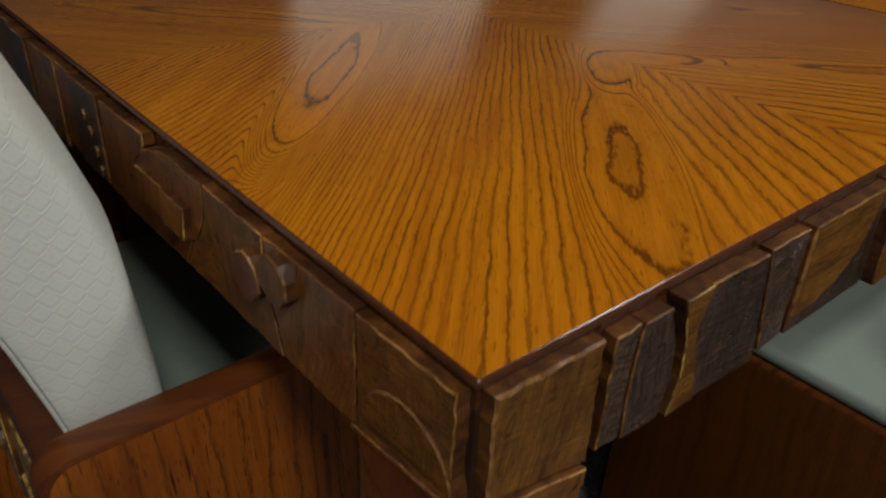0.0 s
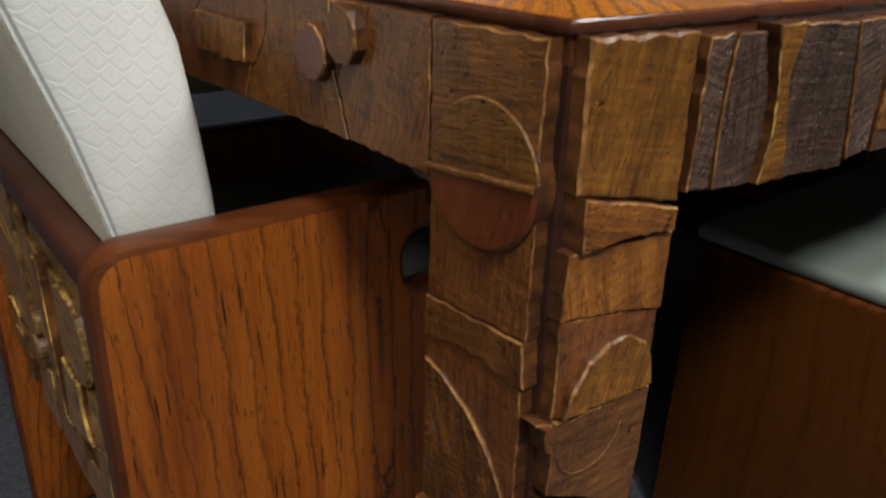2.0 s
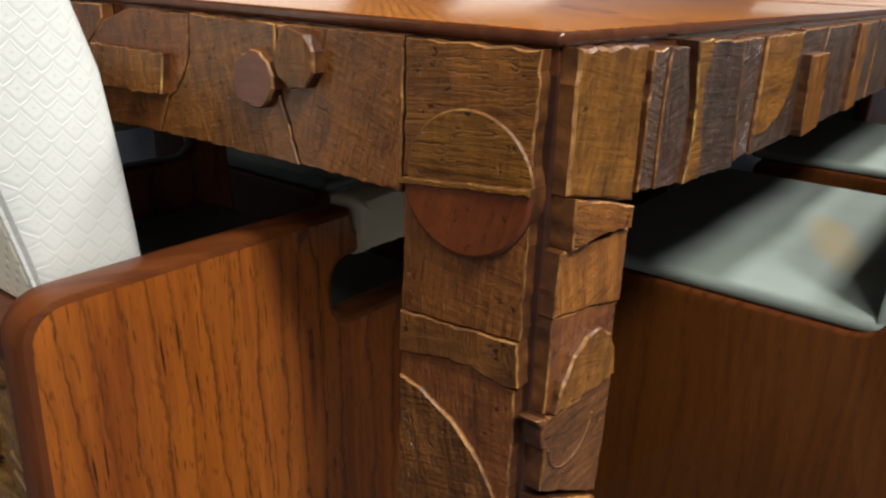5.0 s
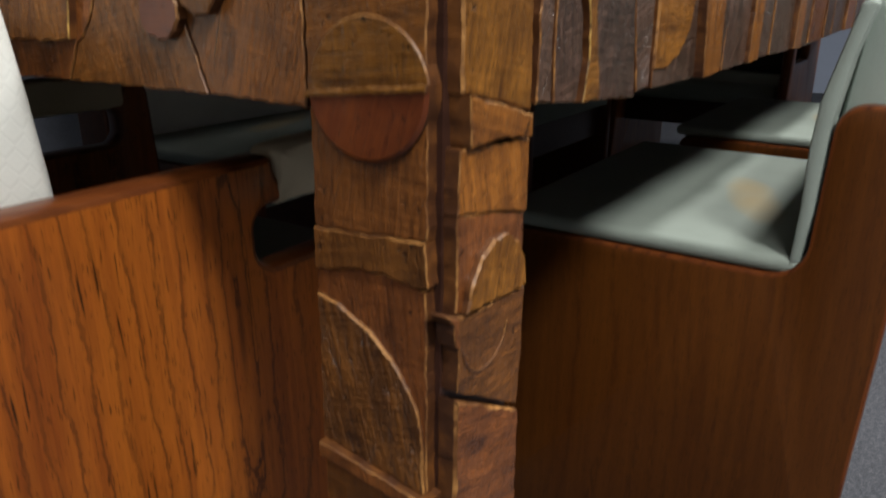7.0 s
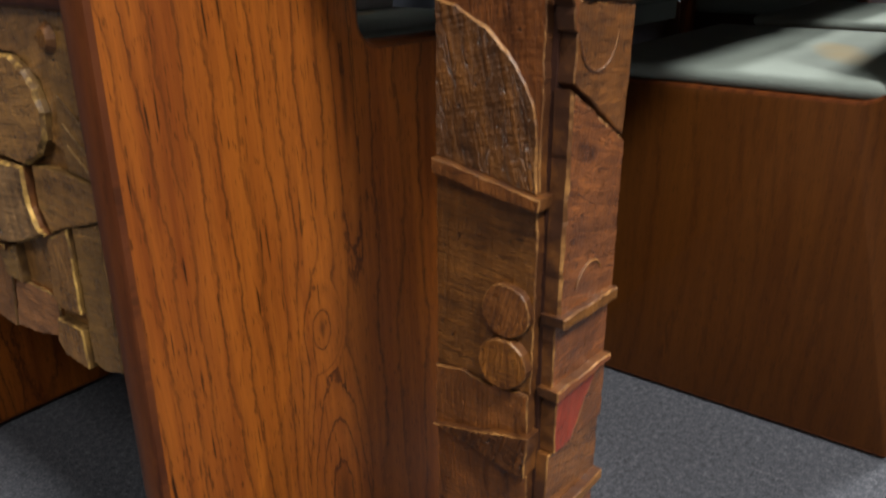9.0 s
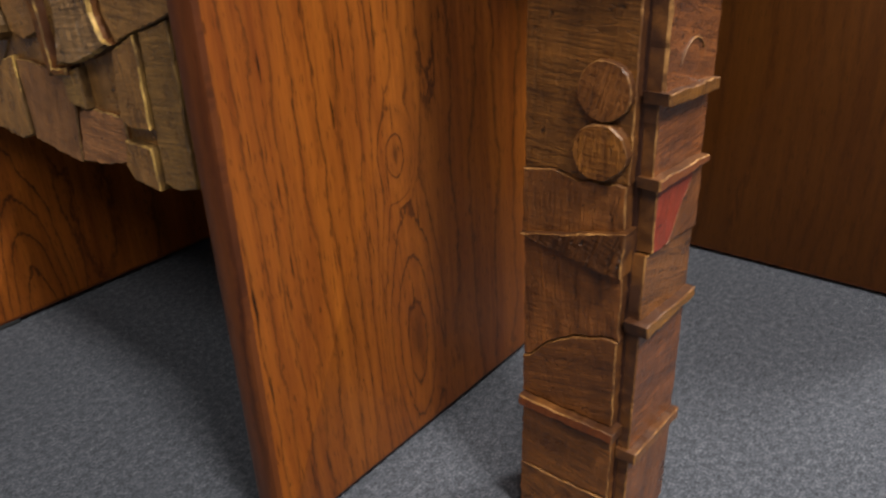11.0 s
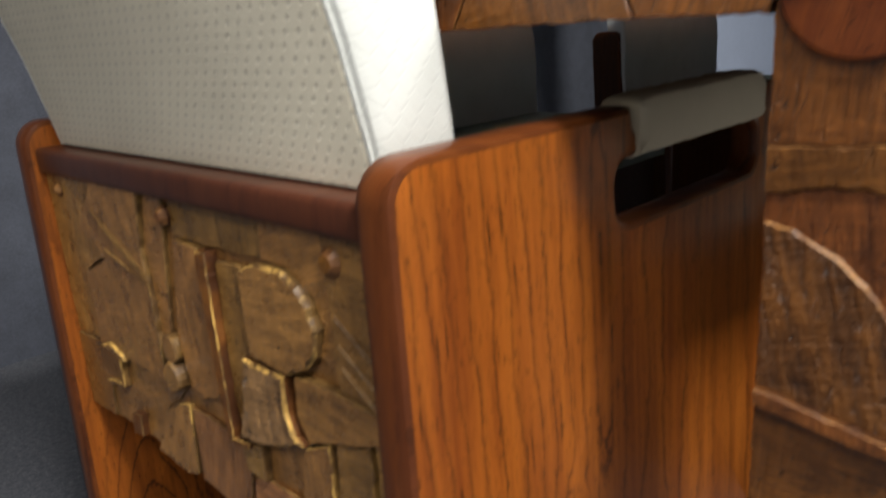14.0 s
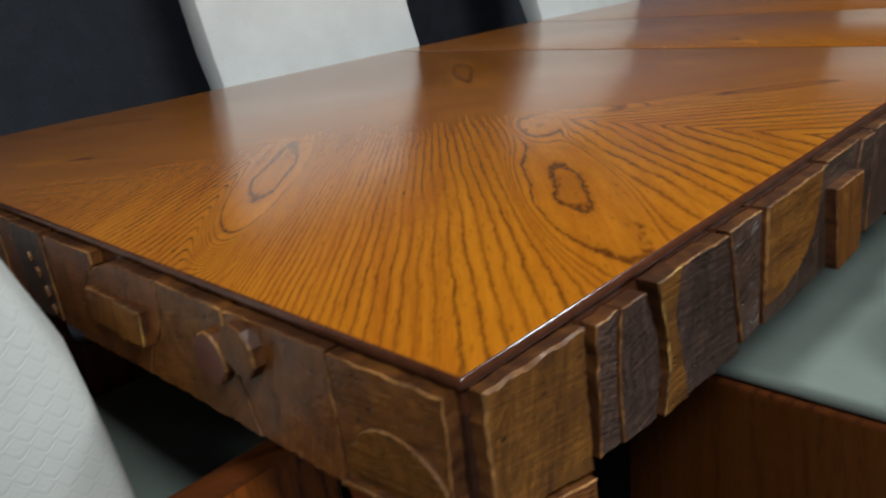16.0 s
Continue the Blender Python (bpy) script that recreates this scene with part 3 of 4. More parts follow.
def patch(parent, outline, out, kind, to=on_end, edge=None, bevel=0.0008, name="wood_patch", cut=True, base=0.0):
    a = "x" if to is on_side else "y"
    return part(name, plate(outline, base, out, to, bevel, cut), [kind[a], edge or WORN, END_OLIVE if to is not on_end and to is not on_side and kind is OLIVE else END_GRAIN], parent, crease=14)


# the leg's face towards the table's end, from the top down
patch(leg, [(0.0115, 0.6890), (0.0795, 0.6800), (0.0800, 0.7420), (0.0110, 0.7430)], 0.0080, BROWN)
patch(leg, [(0.0110, 0.6170), (0.0790, 0.6125), (0.0790, 0.6795), (0.0110, 0.6880)], 0.0075, BROWN)
patch(leg, oval(0.0430, 0.6825, 0.0345, 0.0335, -7, 173), 0.0092, GOLD, bevel=0.0008, cut=False)
patch(leg, oval(0.0430, 0.6835, 0.0345, 0.0330, 173, 353), 0.0115, RED, edge=RED["y"], bevel=0.0016, cut=False)
patch(leg, [(0.0790, 0.6772), (0.0790, 0.6800), (0.0085, 0.6885), (0.0085, 0.6855)], 0.0128, GOLD)
patch(leg, [(0.0790, 0.6120), (0.0110, 0.6165), (0.0090, 0.5940), (0.0180, 0.5930), (0.0360, 0.5965), (0.0530, 0.5955), (0.0790, 0.5900)], 0.0092, BROWN)
patch(leg, [(0.0790, 0.5895), (0.0530, 0.5950), (0.0360, 0.5955), (0.0110, 0.5915), (0.0105, 0.4800), (0.0790, 0.4920)], 0.0074, BROWN)
patch(leg, [(0.0780, 0.5765), (0.0640, 0.5740), (0.0450, 0.5640), (0.0310, 0.5520), (0.0210, 0.5390), (0.0145, 0.5250), (0.0115, 0.5080), (0.0110, 0.4800), (0.0780, 0.4915)], 0.0098, ROUGH, bevel=0.0011)
patch(leg, [(0.0765, 0.4915), (0.0765, 0.4825), (0.0070, 0.4715), (0.0060, 0.4788)], 0.0150, BROWN)
patch(leg, [(0.0105, 0.3560), (0.0300, 0.3530), (0.0410, 0.3535), (0.0580, 0.3570), (0.0790, 0.3545), (0.0790, 0.4830), (0.0105, 0.4720)], 0.0072, BROWN)
patch(leg, oval(0.0268, 0.4075, 0.0160, 0.0165), 0.0122, BROWN)
patch(leg, oval(0.0270, 0.3737, 0.0165, 0.0168), 0.0138, GOLD)
patch(leg, [(0.0790, 0.3540), (0.0580, 0.3565), (0.0410, 0.3530), (0.0110, 0.3555), (0.0105, 0.3280), (0.0790, 0.3110)], 0.0090, BROWN)
patch(leg, [(0.0780, 0.3120), (0.0075, 0.3295), (0.0085, 0.3000), (0.0260, 0.3010)], 0.0140, ROUGH)
patch(leg, [(0.0780, 0.3100), (0.0260, 0.3000), (0.0100, 0.2990), (0.0100, 0.2545), (0.0200, 0.2540), (0.0410, 0.2470), (0.0580, 0.2370), (0.0730, 0.2210), (0.0780, 0.2200)], 0.0075, BROWN)
patch(leg, [(0.0100, 0.2535), (0.0200, 0.2530), (0.0410, 0.2460), (0.0580, 0.2360), (0.0730, 0.2200), (0.0780, 0.2190), (0.0780, 0.1890), (0.0095, 0.1890)], 0.0084, BROWN)
patch(leg, [(0.0770, 0.1885), (0.0770, 0.1810), (0.0060, 0.1805), (0.0060, 0.1880)], 0.0145, RED)
patch(leg, rect(0.0095, 0.0785, 0.1260, 0.1815), 0.0075, BROWN)
patch(leg, rect(0.0095, 0.0785, FOOT + 0.001, 0.1250), 0.0085, BROWN)

# its face towards the table's side
patch(leg, [(0.0115, 0.6840), (0.0770, 0.6690), (0.0755, 0.7425), (0.0105, 0.7440)], 0.0085, GOLD, on_side, bevel=0.0015)
patch(leg, [(0.0130, 0.6835), (0.0755, 0.6670), (0.0755, 0.6565), (0.0500, 0.6600), (0.0150, 0.6590)], 0.0114, GOLD, on_side)
patch(leg, [(0.0105, 0.6590), (0.0300, 0.6575), (0.0770, 0.6550), (0.0775, 0.6160), (0.0360, 0.6250), (0.0095, 0.6290)], 0.0085, GOLD, on_side)
patch(leg, [(0.0100, 0.6280), (0.0360, 0.6240), (0.0770, 0.6150), (0.0775, 0.5735), (0.0220, 0.5760), (0.0100, 0.5800)], 0.0076, BROWN, on_side)
patch(leg, [(0.0150, 0.5790), (0.0180, 0.5910), (0.0270, 0.6040), (0.0400, 0.6110), (0.0540, 0.6100), (0.0680, 0.6010), (0.0740, 0.5900), (0.0765, 0.5745), (0.0400, 0.5770)], 0.0116, GOLD, on_side, bevel=0.0013)
patch(leg, [(0.0085, 0.5800), (0.0220, 0.5755), (0.0450, 0.5755), (0.0775, 0.5725), (0.0785, 0.5400), (0.0760, 0.5000), (0.0100, 0.5380), (0.0105, 0.5630), (0.0060, 0.5650)], 0.0094, BROWN, on_side)
patch(leg, [(-0.0020, 0.5830), (0.0080, 0.5790), (0.0100, 0.5630), (0.0060, 0.5640), (0.0050, 0.5750)], 0.0105, BROWN, on_side)
patch(leg, bow(0.0360, 0.5610, 0.0230, 0.0205, 185, 355), 0.0100, DARK, on_side, bevel=0.0002, cut=False)
patch(leg, [(0.0070, 0.5350), (0.0755, 0.4975), (0.0785, 0.4000), (0.0085, 0.4060)], 0.0105, BROWN, on_side, bevel=0.0018)
patch(leg, bow(0.0415, 0.4130, 0.0185, 0.0185, 35, 160, 0.0013), 0.0114, GOLD, on_side, bevel=0.0005, cut=False)
patch(leg, [(0.0040, 0.4085), (0.0060, 0.4010), (0.0755, 0.3955), (0.0755, 0.4035)], 0.0150, GOLD, on_side)
patch(leg, [(0.0085, 0.4020), (0.0780, 0.3970), (0.0780, 0.3520), (0.0090, 0.3560)], 0.0080, BROWN, on_side)
patch(leg, [(0.0040, 0.3605), (0.0060, 0.3535), (0.0755, 0.3515), (0.0755, 0.3560)], 0.0142, RED, on_side)
patch(leg, [(0.0110, 0.3530), (0.0640, 0.3500), (0.0330, 0.3110), (0.0120, 0.3120)], 0.0102, CRIMSON, on_side)
patch(leg, [(0.0645, 0.3500), (0.0775, 0.3490), (0.0775, 0.3070), (0.0335, 0.3105)], 0.0098, BROWN, on_side)
patch(leg, [(0.0085, 0.3110), (0.0770, 0.3060), (0.0775, 0.2600), (0.0070, 0.2650)], 0.0080, BROWN, on_side)
patch(leg, [(0.0020, 0.2690), (0.0050, 0.2600), (0.0765, 0.2555), (0.0765, 0.2630)], 0.0150, GOLD, on_side)
patch(leg, [(0.0085, 0.2620), (0.0775, 0.2580), (0.0775, 0.1600), (0.0085, 0.1650)], 0.0080, BROWN, on_side)
patch(leg, [(0.0060, 0.1690), (0.0060, 0.1610), (0.0765, 0.1560), (0.0765, 0.1640)], 0.0140, BROWN, on_side)
patch(leg, rect(0.0095, 0.0775, FOOT + 0.001, 0.1600), 0.0080, BROWN, on_side)

# the apron at the table's end
patch(apron_end, [(0.0815, 0.6720), (0.1490, 0.6730), (0.1555, 0.6910), (0.1640, 0.7130), (0.1640, 0.7425), (0.0815, 0.7430)], 0.0082, BROWN)
patch(apron_end, [(0.1285, 0.7425), (0.1350, 0.7150), (0.1425, 0.6920), (0.1435, 0.6925), (0.1362, 0.7150), (0.1297, 0.7425)], 0.0086, DARK, bevel=0.0002, cut=False)
patch(apron_end, [(0.1505, 0.6730), (0.1570, 0.6910), (0.1655, 0.7130), (0.1655, 0.7425), (0.2360, 0.7425), (0.2380, 0.7210), (0.2470, 0.7050), (0.2610, 0.6920), (0.2720, 0.6720)], 0.0090, BROWN, bevel=0.0008)
patch(apron_end, [(0.2370, 0.7425), (0.2390, 0.7210), (0.2480, 0.7050), (0.2620, 0.6920), (0.2730, 0.6720), (0.3790, 0.6690), (0.3640, 0.6950), (0.3550, 0.7100), (0.3260, 0.7330), (0.2960, 0.7425)], 0.0096, BROWN, bevel=0.0006)
patch(apron_end, [(0.2920, 0.6945), (0.3370, 0.6930), (0.3350, 0.7195), (0.2920, 0.7200)], 0.0135, GOLD, base=0.008)
patch(apron_end, [(0.2600, 0.6960), (0.2910, 0.6945), (0.2910, 0.7200), (0.2555, 0.7200)], 0.0150, GOLD, edge=GILT, base=0.008)
patch(apron_end, oval(0.1765, 0.7140, 0.0160, 0.0150, n=13), 0.0150, RED, bevel=0.0012, base=0.008)
patch(apron_end, oval(0.1455, 0.7270, 0.0155, 0.0150, n=9), 0.0155, GOLD, bevel=0.0012, base=0.007)
patch(apron_end, [(0.3810, 0.6690), (0.3660, 0.6950), (0.3570, 0.7100), (0.3280, 0.7340), (0.3270, 0.7425), (0.4080, 0.7420), (0.4140, 0.6850), (0.4130, 0.6690)], 0.0088, BROWN)
U = 0.4150
for w, out, kind in ((0.062, 0.0100, GREY), (0.040, 0.0080, BROWN), (0.075, 0.0095, BROWN), (0.060, 0.0115, GREY), (0.075, 0.0085, BROWN), (0.050, 0.0100, GOLD), (0.0620, 0.0085, BROWN)):
    v = 0.670 + random.uniform(-0.003, 0.003)
    patch(apron_end, [(U, v), (U + w - 0.001, v + random.uniform(-0.003, 0.003)), (U + w - 0.001, 0.7425), (U, 0.743)], out, kind)
    U += w
for u, v in ((0.447, 0.718), (0.437, 0.708), (0.431, 0.693), (0.426, 0.679)):
    patch(apron_end, oval(u, v, 0.0040, 0.0048, n=7), 0.0118, GREY, name="knob", base=0.009)

# the apron along the table's side
patch(apron_side, [(0.0840, 0.6720), (0.1010, 0.6700), (0.0990, 0.7120), (0.1020, 0.7400), (0.0845, 0.7390)], 0.0085, GREY, on_side)
patch(apron_side, [(0.1015, 0.6700), (0.1315, 0.6675), (0.1370, 0.6900), (0.1345, 0.7130), (0.1250, 0.7390), (0.1030, 0.7400), (0.1000, 0.7120)], 0.0096, GREY, on_side)
patch(apron_side, [(0.1375, 0.6660), (0.1620, 0.6650), (0.1560, 0.6900), (0.1480, 0.7170), (0.1540, 0.7420), (0.1310, 0.7420), (0.1400, 0.7130), (0.1425, 0.6900)], 0.0118, GOLD, on_side, edge=GILT)
patch(apron_side, [(0.1625, 0.6650), (0.2270, 0.6600), (0.2100, 0.7390), (0.1550, 0.7415), (0.1490, 0.7170), (0.1570, 0.6900)], 0.0100, GREY, on_side)
patch(apron_side, [(0.2350, 0.6620), (0.2580, 0.6640), (0.2575, 0.7390), (0.2160, 0.7390)], 0.0085, GREY, on_side)
patch(apron_side, [(0.2640, 0.6620), (0.3830, 0.6600), (0.3620, 0.7390), (0.2620, 0.7390)], 0.0092, GREY, on_side)
patch(apron_side, [(0.2630, 0.7390), (0.2640, 0.6750), (0.2900, 0.6740), (0.3180, 0.6810), (0.3370, 0.6940), (0.3460, 0.7080), (0.3530, 0.7390)], 0.0102, GOLD, on_side, base=0.006)
patch(apron_side, rect(0.3650, 0.4600, 0.6620, 0.7400), 0.0080, GREY, on_side)
patch(apron_side, [(0.3720, 0.6600), (0.4180, 0.6620), (0.4150, 0.7220), (0.3600, 0.7220)], 0.0170, GOLD, on_side, base=0.007)
patch(apron_side, oval(0.4330, 0.7080, 0.0230, 0.0310, 200, 340) + [(0.4560, 0.7400), (0.4280, 0.7400)], 0.0110, GREY, on_side)
U = 0.4620
for k, (w, out, kind) in enumerate(((0.090, 0.0090, GREY), (0.045, 0.0130, GOLD), (0.070, 0.0085, GREY), (0.120, 0.0100, GREY), (0.050, 0.0160, BROWN), (0.095, 0.0085, GREY), (0.130, 0.0100, BROWN), (0.075, 0.0120, GREY))):
    v = 0.6620 + random.uniform(-0.004, 0.002)
    patch(apron_side, [(U, v), (U + w - 0.004, v + random.uniform(-0.003, 0.003)), (U + w - 0.002, 0.740), (U + 0.002, 0.740)], out, kind, on_side)
    U += w
while U < TL - 0.1:
    w = random.uniform(0.06, 0.13)
    w = w if U + w < TL - 0.12 else TL - 0.079 - U
    patch(apron_side, rect(U, U + w - 0.003, 0.664, 0.740), random.choice((0.0085, 0.0100, 0.0125)), random.choice((GREY, BROWN, GREY)), on_side)
    U += w
# the two aprons and the legs turned away from the corner
patch(far_side, rect(0.080, TL - 0.080, 0.670, 0.742), 0.0085, BROWN, lambda u, v, w: Vector((u, TW - 0.008 + w, v)))
patch(far_end, rect(0.080, TW - 0.080, 0.670, 0.742), 0.0085, BROWN, lambda u, v, w: Vector((TL - 0.008 + w, u, v)))
for x, y in ((TL - 0.078, 0.008), (0.008, TW - 0.078), (TL - 0.078, TW - 0.078)):
    other = part("leg", boxed(x, x + 0.07, y, y + 0.07, FOOT, 0.733), DARK_WOOD, table)
    for v in (FOOT + 0.002, 0.195, 0.31, 0.425, 0.54, 0.655):
        v1 = 0.742 if v == 0.655 else v + 0.112
        for to in (lambda u, z, w, x=x, y=y: Vector((x - w, y + u, z)), lambda u, z, w, x=x, y=y: Vector((x + u, y - w, z)), lambda u, z, w, x=x, y=y: Vector((x + 0.07 + w, y + u, z)), lambda u, z, w, x=x, y=y: Vector((x + u, y + 0.07 + w, z))):
            patch(other, rect(0.0, 0.07, v, v1), random.uniform(0.005, 0.0085), BROWN, to)

# ---- armchair at the table's end ----
armchair = thing("armchair", "brown wooden armchair with cream cushion, slotted sides and patchwork back", "armchair")
NEAR, FAR, THICK = 0.205, 0.686, 0.026


def flared(y, lean):
    """A side panel's plane: upright above, drawn out towards the floor."""
    return lambda u, v, w: Vector((u, y + w + (0.6 - v) * lean, v))


outline = rounded([(-0.134, FOOT + 0.005, 0.008), (0.392, FOOT + 0.005, 0.008), (0.352, 0.612, 0.018), (0.318, 0.612, 0), (0.314, 0.600, 0), (0.100, 0.600, 0.004), (0.096, 0.6165, 0.004), (-0.127, 0.6155, 0.024)])
slot = rounded([(0.077, 0.537, 0.018), (0.308, 0.537, 0.018), (0.306, 0.582, 0.014), (0.076, 0.582, 0.016)])
for y, lean in ((NEAR, -0.020), (FAR, 0.0)):
    side = part("side_panel", slab(outline, [slot], THICK, 0.005, flared(y, lean)), [PANEL_WOOD, EDGE_BAND], armchair, "orange-brown veneered side panel with a hand slot")
    pad = roughened(rounded([(0.098, 0.581, 0.004), (0.316, 0.581, 0.006), (0.318, 0.624, 0.018), (0.100, 0.622, 0.008)]), 0.004, 0.0012)
    part("arm_pad", slab(pad, [], THICK + 0.010, 0.009, lambda u, v, w, y=y: Vector((u, y - 0.005 + w, v))), [PAD_FABRIC, PAD_FABRIC], side, "beige upholstered arm pad")
    yf = y + (0.6 - FOOT) * lean + THICK / 2
    for x in (-0.110, 0.365):
        part("glide", boxed(x - 0.012, x + 0.012, yf - 0.011, yf + 0.011, FOOT, FOOT + 0.007, bevel=0.0015), RUBBER, side, "dark rubber glide")
part("top_rail", boxed(-0.120, -0.074, NEAR + THICK, FAR, 0.569, 0.592, bevel=0.005, seg=3), RAIL_WOOD, armchair, "dark brown rounded back rail")
back = part("back_panel", boxed(-0.106, -0.084, NEAR + THICK, FAR, 0.345, 0.572), DARK_WOOD, armchair, "back panel covered in bronzed wooden relief pieces")
part("seat_frame", boxed(-0.082, 0.30, NEAR + THICK, FAR, 0.34, 0.415), DARK_WOOD, armchair)
part("seat", boxed(-0.082, 0.33, NEAR + THICK + 0.002, FAR - 0.002, 0.415, 0.478, bevel=0.022, seg=4), SEAT_FABRIC, armchair, "pale green-grey upholstered seat")
front = [(-0.040, 0.594), (-0.042, 0.625), (-0.048, 0.67), (-0.055, 0.715), (-0.071, 0.765), (-0.090, 0.815), (-0.111, 0.87), (-0.134, 0.94), (-0.147, 0.985)]
rear = [(-0.202, 1.000), (-0.190, 0.94), (-0.173, 0.87), (-0.158, 0.815), (-0.145, 0.765), (-0.130, 0.715), (-0.116, 0.67), (-0.105, 0.625), (-0.098, 0.594)]
profile = rounded([(*p, 0) for p in front] + [(-0.159, 1.016, 0.012), (-0.200, 1.018, 0.012)] + [(*p, 0) for p in rear[1:]])
WIDE = FAR - NEAR - THICK - 0.008


def crowned(u, v, w):
    """The cushion's front swells towards its middle and sits looser at its foot."""
    depth = 0.5 + (u + 0.072 + (v - 0.6) * 0.27) / 0.06
    swell = 0.020 * (1 - (2 * w / WIDE - 1) ** 4) * min(1.0, max(0.0, depth)) * min(1.0, max(0.25, (v - 0.58) * 9))
    return Vector((u + swell, NEAR + THICK + 0.004 + w, v))


cushion = part("back_cushion", slab(profile, [], WIDE, 0.009, crowned, 14), [SCALE_FABRIC, SCALE_FABRIC], armchair, "cream quilted back cushion with a scale pattern")
shift = [(x - 0.0015, z) for x, z in rear]
part("rear_cover", slab(shift + [(x + 0.006, z) for x, z in shift[::-1]], [], FAR - NEAR - THICK - 0.028, 0.001, lambda u, v, w: Vector((u, NEAR + THICK + 0.014 + w, v))), [REAR_FABRIC, REAR_FABRIC], cushion, "beige dotted rear cover")
for y in (NEAR + THICK + 0.0115, FAR - 0.0115):
    part("piping", tube([(x + 0.0005, y, z) for x, z in rear], 0.0014), SCALE_FABRIC, cushion)


def on_back(u, v, w):
    return Vector((-0.106 - w, min(max(u, NEAR + THICK + 0.0015), FAR - 0.0015), v))


def relief(outline, out, kind=OLIVE, bevel=0.0011, gilt=False, **k):
    """A piece of the chair back's relief."""
    return patch(back, outline, out, kind, on_back, GILT if gilt else WORN_OLIVE, bevel, "relief_piece", **k)


# relief: the ground, then the upper row
relief([(0.2330, 0.3400), (0.6840, 0.3440), (0.6840, 0.5700), (0.2330, 0.5700)], 0.0050, cut=False)
relief([(0.6840, 0.5700), (0.5860, 0.5705), (0.6270, 0.5240), (0.5960, 0.5150), (0.5900, 0.5030), (0.6270, 0.4870), (0.6260, 0.4180), (0.6840, 0.4160)], 0.0080)
relief([(0.5800, 0.5705), (0.4970, 0.5710), (0.5060, 0.5250), (0.5020, 0.5000), (0.5010, 0.4300), (0.5040, 0.4125), (0.5630, 0.4140), (0.6260, 0.4170), (0.6240, 0.4850), (0.5790, 0.5040), (0.5930, 0.5160), (0.6230, 0.5240)], 0.0115)
relief([(0.6000, 0.4240), (0.5760, 0.4180), (0.5740, 0.4120), (0.6240, 0.4160)], 0.0140, bevel=0.002, gilt=True)
for u, v, u1, v1 in ((0.589, 0.547, 0.503, 0.506), (0.577, 0.537, 0.504, 0.5015), (0.573, 0.515, 0.504, 0.4975)):
    relief([(u, v), (u1, v1), (u1, v1 - 0.0022), (u, v - 0.0022)], 0.0128, bevel=0.0006, cut=False)
relief([(0.4920, 0.5710), (0.4655, 0.5715), (0.4840, 0.4520), (0.4985, 0.4300), (0.4995, 0.5010), (0.5045, 0.5250)], 0.0085)
relief([(0.5030, 0.4980), (0.4990, 0.4300), (0.4960, 0.4320), (0.4995, 0.4980)], 0.0130, bevel=0.0010, gilt=True)
relief(oval(0.4790, 0.4490, 0.0115, 0.0125, n=14), 0.0150, bevel=0.0022)
relief(oval(0.4800, 0.4255, 0.0125, 0.0125, n=14), 0.0165, bevel=0.0022)
for u, v, r in ((0.6560, 0.5560, 0.0060), (0.4630, 0.5560, 0.0080), (0.2690, 0.5540, 0.0095)):
    patch(back, oval(u, v, r, n=12), 0.0135, GOLD, on_back, WORN, 0.004, "peg", False)
relief([(0.4600, 0.5710), (0.3415, 0.5695), (0.3440, 0.5425), (0.4070, 0.5405), (0.4560, 0.5415)], 0.0065)
relief([(0.4500, 0.5405), (0.4165, 0.5390), (0.4155, 0.4800), (0.4110, 0.4370), (0.4210, 0.4240), (0.4400, 0.4175), (0.4610, 0.4220), (0.4685, 0.4590)], 0.0105)
relief([(0.4150, 0.5385), (0.4020, 0.5390), (0.4005, 0.4820), (0.3985, 0.4330), (0.3980, 0.3990), (0.4050, 0.3950), (0.4085, 0.4310), (0.4125, 0.4890)], 0.0150, GOLD, gilt=True)
relief([(0.3990, 0.5330), (0.3680, 0.5345), (0.3660, 0.4730), (0.3750, 0.4670), (0.3800, 0.4290), (0.3940, 0.4080), (0.3985, 0.4330), (0.4000, 0.4820)], 0.0085)
relief([(0.3440, 0.5412), (0.3160, 0.5410), (0.3020, 0.5345), (0.2910, 0.5235), (0.2870, 0.5090), (0.2905, 0.4920), (0.3000, 0.4815), (0.3210, 0.4710), (0.3640, 0.4720), (0.3670, 0.5330)], 0.0130, bevel=0.0028, gilt=True)
relief([(0.3410, 0.5695), (0.2780, 0.5700), (0.2770, 0.5460), (0.2755, 0.5210), (0.2755, 0.4840), (0.2930, 0.4900), (0.2850, 0.5090), (0.2920, 0.5280), (0.3150, 0.5420), (0.3440, 0.5430)], 0.0075)
relief([(0.2765, 0.5700), (0.2330, 0.5700), (0.2330, 0.4710), (0.2735, 0.4740), (0.2745, 0.5210)], 0.0095, gilt=True)
for u, v in ((0.270, 0.522), (0.269, 0.505), (0.268, 0.492)):
    relief([(u, v), (u - 0.032, v - 0.022), (u - 0.032, v - 0.0242), (u, v - 0.0022)], 0.0108, bevel=0.0006, cut=False)
relief([(0.3720, 0.4705), (0.3250, 0.4695), (0.3260, 0.4450), (0.3190, 0.4280), (0.3100, 0.4255), (0.3500, 0.4120), (0.3690, 0.4075), (0.3910, 0.4050), (0.3800, 0.4290)], 0.0150, BRONZE_BARK, bevel=0.0022, gilt=True)
relief([(0.3170, 0.4710), (0.2960, 0.4730), (0.2720, 0.4735), (0.2330, 0.4700), (0.2330, 0.4520), (0.2760, 0.4380), (0.3090, 0.4270), (0.3180, 0.4430)], 0.0115)
